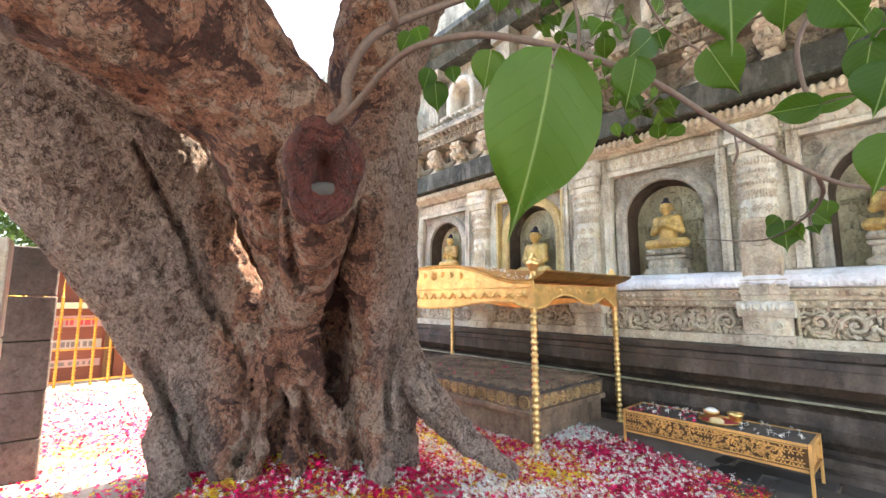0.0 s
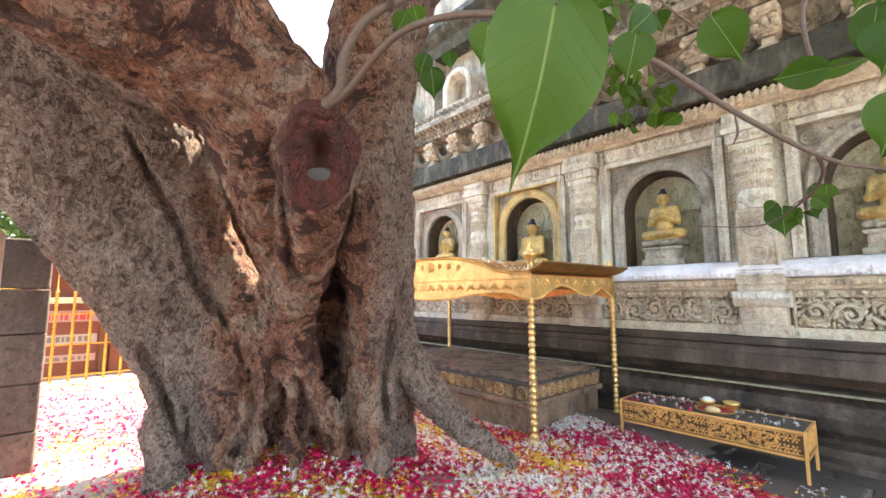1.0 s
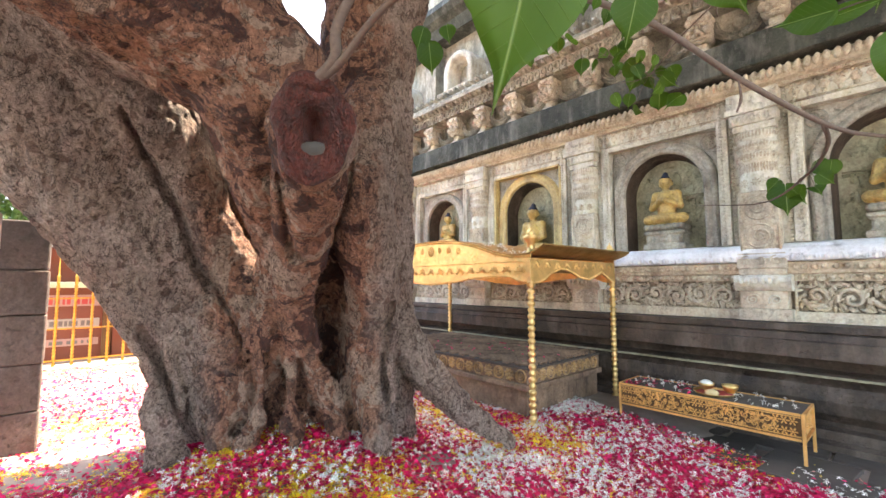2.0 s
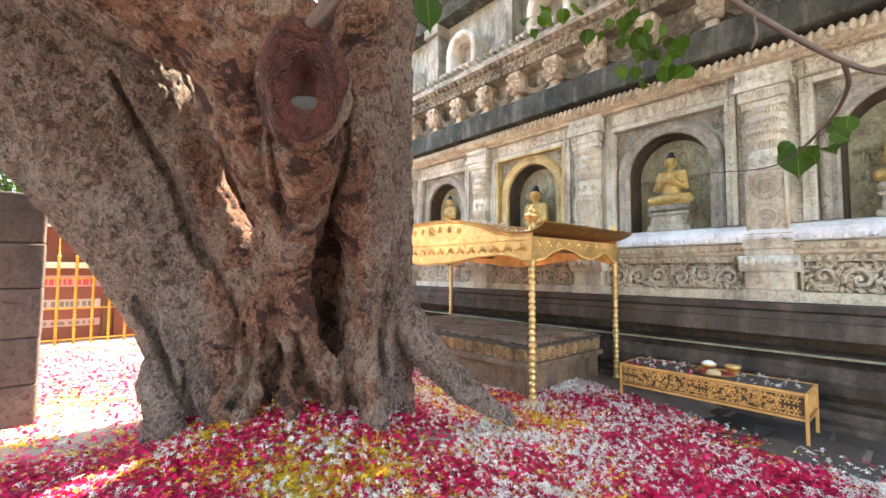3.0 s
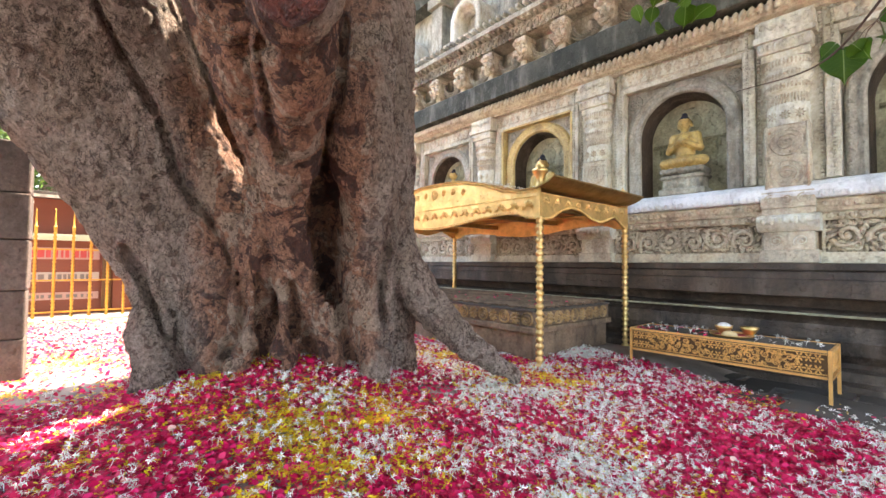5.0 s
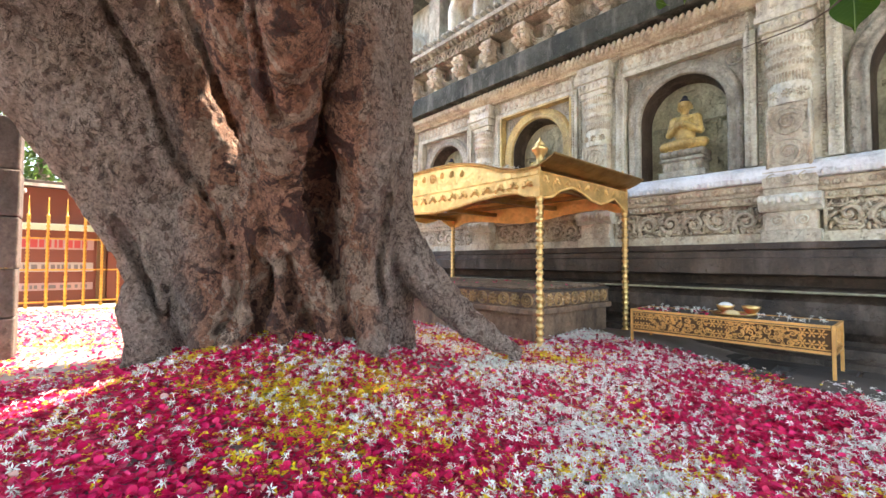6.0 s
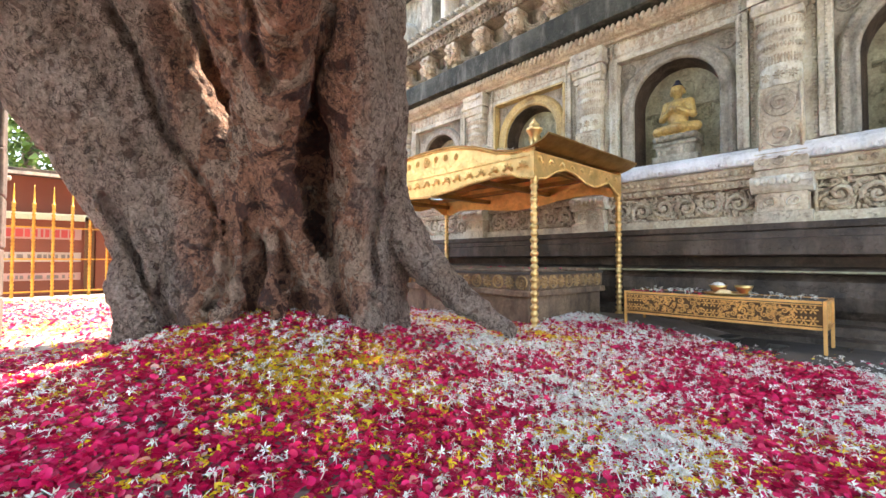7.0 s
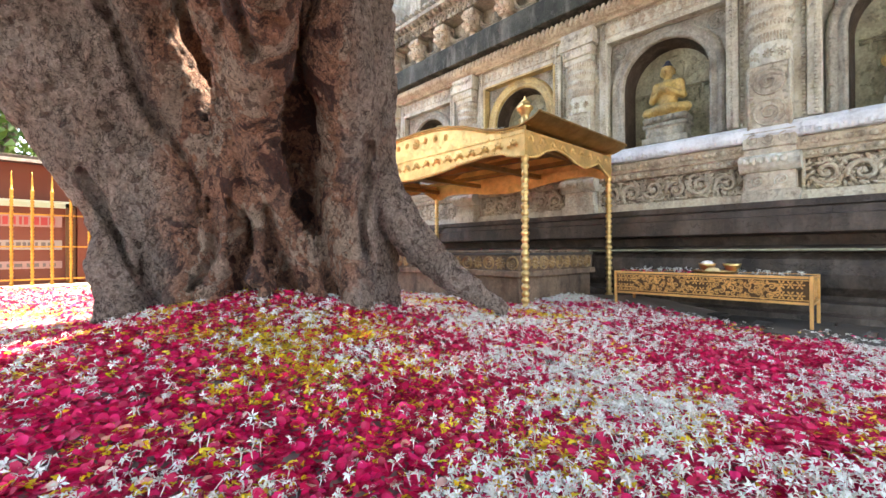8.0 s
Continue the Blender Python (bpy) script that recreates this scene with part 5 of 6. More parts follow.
def table_relief():
    x0, x1, y0, y1 = -2.11, -0.73, 4.345, 4.755
    for side in (0, 1):
        b = Bits()
        length = x1 - x0 if side == 0 else y1 - y0
        ax = x0 if side == 0 else x1 + 0.01
        ay = y0 if side == 0 else y0
        for x in np.arange(0.03, length - 0.02, 0.052):
            end = side == 0 and (x < 0.16 or x > length - 0.18 or abs(x - length / 2) < 0.07)
            if end:
                for z in (0.268, 0.346):
                    flower_relief(b, ax + x, ay, z, 0.034, 6, 0.008)
        spots = []
        for _ in range(1500):
            x, z, r = RNG.uniform(0.02, length - 0.02), RNG.uniform(0.243, 0.373), RNG.uniform(0.011, 0.027)
            if side == 0 and (x < 0.15 or x > length - 0.17 or abs(x - length / 2) < 0.075):
                continue
            if 0.235 < z - r * 0.9 and z + r * 0.9 < 0.382 and all((x - u) ** 2 + (z - w) ** 2 > (0.86 * (r + t)) ** 2 for u, w, t in spots):
                spots.append((x, z, r))
                b.put(BOLD_SPIRAL, (ax + x, ay, z), (r, 0.025, r), RNG.uniform(0, 360), flip=RNG.random() < 0.5)
                a = RNG.uniform(0, 360)
                b.put(FINE_DOME, (ax + x + r * math.cos(radians(a)), ay + 0.002, z + r * math.sin(radians(a))), (0.020, 0.007, 0.009), a + 90)
        for z in (0.236, 0.38):
            b.put(CUBE, (ax + length / 2, ay, z), (length / 2, 0.003, 0.004))
        (turned(b, ax, ay) if side else b).part("pierced_panel", TABLE_GOLD, TABLE_THING, "pierced gold panel of scrolls and flowers")
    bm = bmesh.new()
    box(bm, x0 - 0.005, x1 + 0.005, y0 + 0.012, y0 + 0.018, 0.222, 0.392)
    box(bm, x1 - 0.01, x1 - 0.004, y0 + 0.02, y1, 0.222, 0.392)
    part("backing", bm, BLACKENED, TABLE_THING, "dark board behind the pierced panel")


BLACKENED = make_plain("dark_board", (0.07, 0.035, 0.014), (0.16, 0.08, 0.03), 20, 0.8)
canopy_relief()
platform_relief()
table_relief()


# ---- things on the table ----
def build_offerings():
    z = 0.407
    tray = thing("offering_tray", "round red and gold tray on the table top", "tray")
    bm = bmesh.new()
    lathe(bm, [(0.0, 0.004), (0.145, 0.004), (0.16, 0.02), (0.165, 0.022), (0.165, 0.018), (0.15, 0.0), (0.0, 0.0)], (-1.36, 4.56, z), 28)
    part("plate", bm, GOLD_PLAIN, tray, smooth=True)
    bm = bmesh.new()
    lathe(bm, [(0.0, 0.0075), (0.135, 0.0075), (0.14, 0.006), (0.0, 0.006)], (-1.36, 4.56, z), 28)
    part("lining", bm, make_plain("red_lining", (0.35, 0.02, 0.03), (0.5, 0.05, 0.06), 30, 0.6), tray, "dark red lining")
    for x, y in ((-1.43, 4.60), (-1.255, 4.645)):
        t = thing("brass_bowl", "small polished brass bowl on the tray", "bowl", "offering bowls")
        bm = bmesh.new()
        lathe(bm, [(0.028, 0.0), (0.03, 0.008), (0.045, 0.022), (0.062, 0.05), (0.068, 0.07), (0.064, 0.07), (0.058, 0.05), (0.04, 0.026), (0.001, 0.02)], (x, y, z + 0.009), 24)
        part("bowl", bm, GOLD_PLAIN, t, smooth=True)
    bm = bmesh.new()
    lathe(bm, [(0.057, 0.055), (0.05, 0.075), (0.03, 0.09), (0.001, 0.096)], (-1.43, 4.60, z + 0.009), 20)
    tagged(obj("rice_heap", bm, make_plain("rice", (0.75, 0.74, 0.70), (0.9, 0.9, 0.88), 150, 0.7, 0.006), None, True), "heap of white rice in a brass bowl", "rice")
    bm = bmesh.new()
    lathe(bm, [(0.055, 0.0), (0.06, 0.012), (0.045, 0.03), (0.02, 0.04), (0.001, 0.042)], (-1.36, 4.49, z + 0.009), 20)
    tagged(obj("sweet_cake", bm, make_plain("pale_dough", (0.6, 0.42, 0.2), (0.75, 0.58, 0.32), 40, 0.6, 0.004), None, True), "pale round cake lying on the tray", "cake")


build_offerings()


# ---- loose paving slabs by the table ----
def build_slabs():
    g = thing("paving", "loose dark stone slabs under the offering table", "paving", kind="structure")
    rng = random.Random(17)
    for y0, y1 in ((3.98, 4.30), (4.31, 4.62), (4.63, 4.87)):
        x = -2.45 + rng.uniform(-0.2, 0.1)
        while x < 1.6:
            w = rng.uniform(0.4, 0.85)
            if y0 > 4.0 or rng.random() < 0.75:
                bm = bmesh.new()
                box(bm, -w / 2 + 0.008, w / 2 - 0.008, -(y1 - y0) / 2, (y1 - y0) / 2, -0.05, 0.012, 0.008)
                for v in bm.verts:
                    sx, sy = math.copysign(1, v.co.x), math.copysign(1, v.co.y)
                    v.co.x += 0.03 * math.sin(3 * sy + x * 7)
                    v.co.y += 0.03 * math.sin(2 * sx + x * 5)
                ob = part("slab", bm, SLAB, g)
                ob.matrix_basis = pose(x + w / 2, (y0 + y1) / 2 + rng.uniform(-0.02, 0.02), 0.012 + rng.uniform(-0.008, 0.014), rng.uniform(-1.5, 1.5), rng.uniform(-1.0, 1.0), rng.uniform(-5, 5))
            x += w + rng.uniform(0.0, 0.05)


build_slabs()


# ---- stone pillars ----
def build_pillars():
    old = bpy.data.objects["stone_pillar"]
    z = 0.0
    for i, h in enumerate((0.42, 0.36, 0.38, 0.35, 0.39)):
        bm = bmesh.new()
        d = RNG.uniform(-0.008, 0.008)
        box(bm, -4.98, -4.68 + d, -0.27, 0.045 + d * 0.5, z, z + h - 0.006, 0.012)
        part("block", bm, PILLAR, old)
        z += h
    t = thing("stone_pillar", "pale brown weathered stone post", "pillar")
    z = 0.0
    for h in (0.66, 0.58, 0.62):
        bm = bmesh.new()
        box(bm, -3.98, -3.70, -0.42, -0.178, z, z + h - 0.006, 0.014)
        part("block", bm, STONE, t)
        z += h


build_pillars()


# ---- gold fence and the red hut behind it ----
SPEAR = [(0.020, 0.0), (0.024, 0.02), (0.024, 0.05), (0.014, 0.06)]
for k in range(12):
    z = 0.07 + k * 0.108
    SPEAR += [(0.014, z), (0.024, z + 0.015), (0.024, z + 0.03), (0.015, z + 0.045), (0.019, z + 0.06), (0.026, z + 0.075), (0.017, z + 0.095)]
SPEAR += [(0.026, 1.375), (0.026, 1.39), (0.012, 1.40), (0.013, 1.50), (0.006, 1.60), (0.001, 1.665)]


def build_fence():
    f = thing("gold_fence", "gold-painted metal fence of turned spear-topped bars", "fence")
    bm = bmesh.new()
    lathe(bm, SPEAR, (0, 0, 0), 10)
    first = part("bar", bm, FENCE_GOLD, f, smooth=True)
    first.location = (-8.95, -0.36, 0.13)
    places = [(-8.95, -0.36 + 0.213 * k) for k in range(1, 17)] + [(-8.95 + 0.2 * k, -0.40) for k in range(1, 15)]
    for x, y in places:
        k = first.copy()
        scene.collection.objects.link(k)
        k.location = (x, y, 0.13)
    for z in (0.22, 0.70, 1.17):
        bm = bmesh.new()
        box(bm, -8.96, -8.94, -0.40, 3.1, z - 0.011, z + 0.011)
        part("rail", bm, FENCE_GOLD, f)
        bm = bmesh.new()
        box(bm, -8.93, -6.1, -0.41, -0.39, z - 0.011, z + 0.011)
        part("rail", bm, FENCE_GOLD, f)
    bm = bmesh.new()
    box(bm, -9.12, -8.72, -0.6, 3.2, 0.02, 0.135, 0.012)
    box(bm, -8.70, -6.0, -0.6, -0.22, 0.02, 0.128, 0.012)
    tagged(obj("kerb", bm, PALE), "pale stone kerb under the gold fence", "kerb", kind="structure")


build_fence()


def build_hut():
    hut = bpy.data.objects["red_hut"]
    bm = bmesh.new()
    box(bm, -9.42, -9.36, -6.1, 7.1, 2.0, 2.045)
    part("fascia", bm, PALE, hut, "white painted fascia strip")
    bm = bmesh.new()
    box(bm, -9.6, -9.5, 0.66, 0.78, 0.1, 1.40)
    part("post", bm, BLACKENED, hut)
    bm = bmesh.new()
    box(bm, -9.6, -9.54, 0.80, 1.9, 0.15, 1.98, 0.01)
    part("panel", bm, REDWALL, hut)
    bm = bmesh.new()
    box(bm, -9.6, -9.46, -0.9, 0.78, 1.40, 1.43)
    box(bm, -9.6, -9.5, -0.9, 0.78, 1.33, 1.40)
    part("shelf_edge", bm, make_plain("pale_green_paint", (0.45, 0.6, 0.45), (0.65, 0.75, 0.62), 9, 0.6), hut, "pale green strip")
    # small box standing for the dome security camera, gives no light
    bm = bmesh.new()
    box(bm, -9.34, -9.26, -0.30, -0.20, 1.87, 1.94, 0.02)
    part("lamp_housing", bm, PALE, hut, "small white security camera under the roof")
    sign_a = make_plain("sign_pink", (0.36, 0.22, 0.20), (0.45, 0.30, 0.27), 8, 0.6)
    sign_b = make_plain("sign_cream", (0.34, 0.30, 0.26), (0.42, 0.39, 0.34), 8, 0.6)
    ink = make_plain("sign_ink", (0.40, 0.05, 0.05), (0.5, 0.08, 0.08), 8, 0.6)
    ink_b = make_plain("sign_ink_dark", (0.12, 0.10, 0.10), (0.2, 0.18, 0.17), 8, 0.6)
    rng = random.Random(5)
    for z, h, m, i in ((1.02, 0.19, sign_a, ink), (0.66, 0.15, sign_b, ink_b), (0.36, 0.12, sign_a, ink_b)):
        t = thing("sign_board", "pale sign strip with unreadable lettering on the red hut", "sign", "hut signs")
        bm = bmesh.new()
        box(bm, -9.598, -9.585, -0.75, 0.62, z, z + h)
        part("board", bm, m, t)
        y = -0.7
        while y < 0.55:
            w = rng.uniform(0.03, 0.09)
            bm = bmesh.new()
            box(bm, -9.583, -9.579, y, y + w, z + 0.03, z + h - 0.035)
            part("letter_bar", bm, i, t)
            y += w + rng.uniform(0.015, 0.05)


build_hut()


# ---- leaves ----
def make_leaf(name, a, b, through_light=0.45):
    n = Nodes(name, 0.5)
    n.b.inputs["Specular IOR Level"].default_value = 0.25
    c = n.t.nodes.new("ShaderNodeTexCoord")
    s = n.t.nodes.new("ShaderNodeSeparateXYZ")
    n.t.links.new(c.outputs["Object"], s.inputs[0])
    side = n.math("ABSOLUTE", s.outputs[0])
    rib = n.ramp(side, (0.0, 1.0), (0.016, 0.0))
    run = n.math("FRACT", n.math("MULTIPLY", n.math("SUBTRACT", s.outputs[1], n.math("MULTIPLY", side, 0.75)), 8.0))
    veins = n.math("MAXIMUM", rib, n.ramp(run, (0.0, 0.22), (0.07, 0.0)))
    tone = n.mix(n.random("object"), a, b)
    tone = n.mix(n.math("MULTIPLY", n.noise(30, 4), 0.35), tone, a)
    col = n.mix(n.math("MULTIPLY", veins, 0.5), tone, (0.42, 0.55, 0.20))
    t = n.t.nodes.new("ShaderNodeBsdfTranslucent")
    n.put(t.inputs[0], n.mix(0.4, col, (0.30, 0.52, 0.02)))
    m = n.t.nodes.new("ShaderNodeMixShader")
    m.inputs[0].default_value = through_light
    n.done(col, n.bump(veins, 0.5, 0.004))
    n.t.links.new(n.b.outputs[0], m.inputs[1])
    n.t.links.new(t.outputs[0], m.inputs[2])
    n.t.links.new(m.outputs[0], n.t.nodes["Material Output"].inputs[0])
    return n.m


LEAF = make_leaf("fig_leaf", (0.013, 0.052, 0.004), (0.055, 0.12, 0.009), 0.25)


def leaf_mesh(fold, curl, width):
    """A heart-shaped fig leaf, one unit long with its drip tip; stalk end at the origin, tip at +y, face towards +z."""
    us = [0, 0.02, 0.06, 0.12, 0.2, 0.3, 0.4, 0.5, 0.6, 0.68, 0.75, 0.8, 0.86, 0.93, 1.0]
    ws = [0.02, 0.20, 0.31, 0.39, 0.43, 0.44, 0.415, 0.36, 0.28, 0.19, 0.105, 0.06, 0.034, 0.016, 0.002]
    bm = bmesh.new()
    rows = []
    n = 9
    for u, w in zip(us, ws):
        row = []
        for k in range(n):
            s = -1 + 2 * k / (n - 1)
            x = s * w * width
            y = u - 0.11 * max(0.0, 1 - u / 0.16) * abs(s) ** 1.3 * (1 if u < 0.16 else 0)
            z = fold * abs(x) - curl * (u - 0.3) ** 2 + 0.025 * math.sin(9 * u + 4 * s) * abs(s)
            row.append(bm.verts.new((x, y, z)))
        rows.append(row)
    for p, q in zip(rows, rows[1:]):
        for k in range(n - 1):
            bm.faces.new((p[k], p[k + 1], q[k + 1], q[k]))
    me = bpy.data.meshes.new("leaf")
    bm.to_mesh(me)
    bm.free()
    me.materials.append(LEAF)
    me.polygons.foreach_set("use_smooth", [True] * len(me.polygons))
    return me


LEAVES = [leaf_mesh(0.12, 0.25, 1.0), leaf_mesh(0.35, 0.4, 1.0), leaf_mesh(-0.2, 0.5, 1.0)]
EYE_SIDE = Vector((0.0, 0.2, 1.4))
BRANCHES = []


def branch(pts, per=7, sides=8):
    line = smooth_line(pts, per)
    bm = bmesh.new()
    tube(bm, [p[:3] for p in line], [max(0.001, 0.8 * p[3]) for p in line], sides)
    b = part("branch", bm, TWIG, TREE, "thin grey-brown leafy branch", smooth=True)
    BRANCHES.append(b)
    return b


def leaf(base, tip, width=0.8, kind=0, face=None):
    base, tip = Vector(base), Vector(tip)
    y = (tip - base)
    size = y.length
    y.normalize()
    z = (face or (EYE_SIDE - base)).normalized()
    z = (z - z.dot(y) * y).normalized()
    x = y.cross(z)
    m = Matrix((x * size * width / 0.8, y * size, z * size)).transposed().to_4x4()
    m.translation = base
    ob = new("leaf", LEAVES[kind])
    ob.parent = BRANCHES[0]
    ob.matrix_basis = m
    return ob


def cluster(c, count, spread, size, seed):
    rng = random.Random(seed)
    for _ in range(count):
        b = Vector(c) + Vector((rng.uniform(-1, 1), rng.uniform(-1, 1), rng.uniform(-0.7, 0.9))) * spread
        d = Vector((rng.uniform(-0.7, 0.7), rng.uniform(-0.7, 0.7), rng.uniform(-1.2, -0.3))).normalized()
        s = size * rng.uniform(0.65, 1.2)
        face = (EYE_SIDE - b).normalized() + Vector((rng.uniform(-0.9, 0.9), rng.uniform(-0.9, 0.9), rng.uniform(-0.3, 0.9)))
        leaf(b, b + d * s, rng.uniform(0.7, 0.95), rng.randrange(3), face)
        t = bmesh.new()
        tube(t, [Vector(c), (Vector(c) + b) / 2 + Vector((0, 0, 0.012)), b], [0.0022, 0.0016, 0.001], 4)
        part("twig", t, TWIG, BRANCHES[0])


branch([(-1.66, 0.80, 2.13, 0.04), (-1.53, 0.775, 2.135, 0.026), (-1.448, 0.785, 2.125, 0.02), (-1.322, 0.807, 2.152, 0.018), (-1.145, 0.818, 2.218, 0.0145), (-1.004, 0.846, 2.246, 0.0135), (-0.86, 0.945, 2.255, 0.013), (-0.747, 1.038, 2.222, 0.0125), (-0.641, 1.131, 2.172, 0.012), (-0.499, 1.264, 2.083, 0.0105), (-0.356, 1.448, 1.938, 0.0095), (-0.21, 1.612, 1.815, 0.008), (-0.115, 1.678, 1.773, 0.006), (0.05, 1.76, 1.74, 0.004)])
branch([(-1.48, 0.78, 2.12, 0.03), (-1.351, 0.794, 2.165, 0.025), (-1.313, 0.777, 2.242, 0.023), (-1.227, 0.802, 2.349, 0.02), (-1.16, 0.881, 2.423, 0.018), (-1.093, 0.989, 2.491, 0.016), (-0.991, 1.111, 2.56, 0.014), (-0.74, 1.36, 2.73, 0.011)])
branch([(-1.17, 0.87, 2.40, 0.016), (-1.128, 0.848, 2.41, 0.015), (-1.11, 0.816, 2.445, 0.013), (-1.086, 0.784, 2.55, 0.012)])
branch([(-0.639, 1.132, 2.165, 0.0085), (-0.629, 1.128, 2.242, 0.007), (-0.633, 1.106, 2.354, 0.0055)])
branch([(-0.136, 0.904, 1.761, 0.0035), (-0.143, 0.894, 1.813, 0.004), (-0.142, 0.894, 1.862, 0.0045), (-0.121, 0.896, 1.906, 0.0045), (-0.099, 0.899, 1.944, 0.0045), (-0.06, 0.94, 2.2, 0.0055)])
branch([(-0.213, 1.61, 1.815, 0.008), (-0.219, 1.72, 1.783, 0.007), (-0.295, 1.97, 1.761, 0.0055), (-0.492, 2.349, 1.74, 0.004), (-0.801, 2.576, 1.798, 0.0022)])
branch([(-0.497, 1.255, 2.334, 0.005), (-0.473, 1.318, 2.257, 0.004), (-0.396, 1.398, 2.16, 0.0028), (-0.389, 1.422, 2.115, 0.0018)])
branch([(-0.223, 0.37, 1.655, 0.0014), (-0.328, 0.54, 1.788, 0.0014), (-0.492, 0.83, 2.01, 0.0018), (-0.648, 1.118, 2.172, 0.003)])
branch([(-0.351, 1.422, 1.921, 0.0025), (-0.351, 1.436, 1.877, 0.0045), (-0.364, 1.442, 1.847, 0.0025)])
branch([(-0.06, 0.863, 1.739, 0.0014), (-0.096, 0.878, 1.753, 0.0014), (-0.127, 0.876, 1.751, 0.0014)])
leaf((-0.223, 0.370, 1.655), (-0.267, 0.375, 1.523), 0.63)
leaf((-0.590, 0.711, 1.975), (-0.621, 0.722, 1.903), 0.85)
leaf((-0.441, 1.041, 2.024), (-0.475, 1.054, 1.926), 0.85)
leaf((-0.433, 1.115, 2.111), (-0.476, 1.071, 2.052), 0.85)
leaf((-0.251, 0.881, 1.892), (-0.222, 0.923, 1.817), 0.75)
leaf((-0.136, 0.505, 1.768), (-0.140, 0.517, 1.689), 0.85)
leaf((-0.135, 0.789, 1.888), (-0.148, 0.815, 1.838), 0.85)
leaf((-0.094, 0.758, 1.847), (-0.067, 0.779, 1.788), 0.80)
leaf((-0.125, 0.857, 1.745), (-0.190, 0.866, 1.755), 0.60)
leaf((-0.134, 0.905, 1.759), (-0.069, 0.908, 1.762), 0.35)
leaf((-0.053, 0.805, 1.752), (-0.072, 0.814, 1.695), 1.00)
leaf((-0.058, 0.783, 1.658), (-0.080, 0.787, 1.594), 0.80)
leaf((-0.439, 2.501, 1.824), (-0.436, 2.495, 1.69), 0.95)
leaf((-0.30, 2.267, 1.812), (-0.255, 2.277, 1.765), 0.85)
leaf((-0.461, 2.493, 1.854), (-0.51, 2.493, 1.805), 0.85)
leaf((-1.053, 0.851, 2.310), (-1.101, 0.842, 2.256), 0.80)
leaf((-1.061, 0.890, 2.355), (-1.041, 0.898, 2.280), 0.80)
leaf((-1.525, 1.321, 2.572), (-1.583, 1.326, 2.482), 0.80)
leaf((-1.530, 1.361, 2.517), (-1.569, 1.414, 2.388), 0.80)
leaf((-1.480, 1.427, 2.608), (-1.466, 1.433, 2.517), 0.80)
leaf((-0.933, 1.009, 2.462), (-0.951, 1.040, 2.417), 0.80)
leaf((-0.765, 0.951, 2.337), (-0.795, 0.971, 2.290), 0.90)
leaf((-0.567, 1.116, 2.115), (-0.587, 1.119, 2.093), 0.70)
cluster((-1.44, 3.62, 3.09), 20, 0.24, 0.15, 1)
cluster((-1.75, 3.5, 3.35), 9, 0.2, 0.14, 12)
cluster((-2.2, 3.2, 3.5), 6, 0.18, 0.13, 13)
branch([(-0.7, 3.6, 3.6, 0.01), (-1.2, 3.62, 3.3, 0.007), (-1.44, 3.62, 3.09, 0.004), (-1.75, 3.55, 3.1, 0.002)])
cluster((-0.909, 1.319, 2.495), 10, 0.075, 0.06, 2)
cluster((-0.647, 1.247, 2.25), 8, 0.09, 0.07, 3)
cluster((-0.638, 1.303, 2.364), 8, 0.09, 0.07, 4)
cluster((-0.587, 1.689, 2.578), 8, 0.12, 0.09, 5)
cluster((-0.045, 1.018, 1.89), 5, 0.06, 0.08, 7)
cluster((-0.34, 2.33, 1.83), 6, 0.08, 0.07, 8)


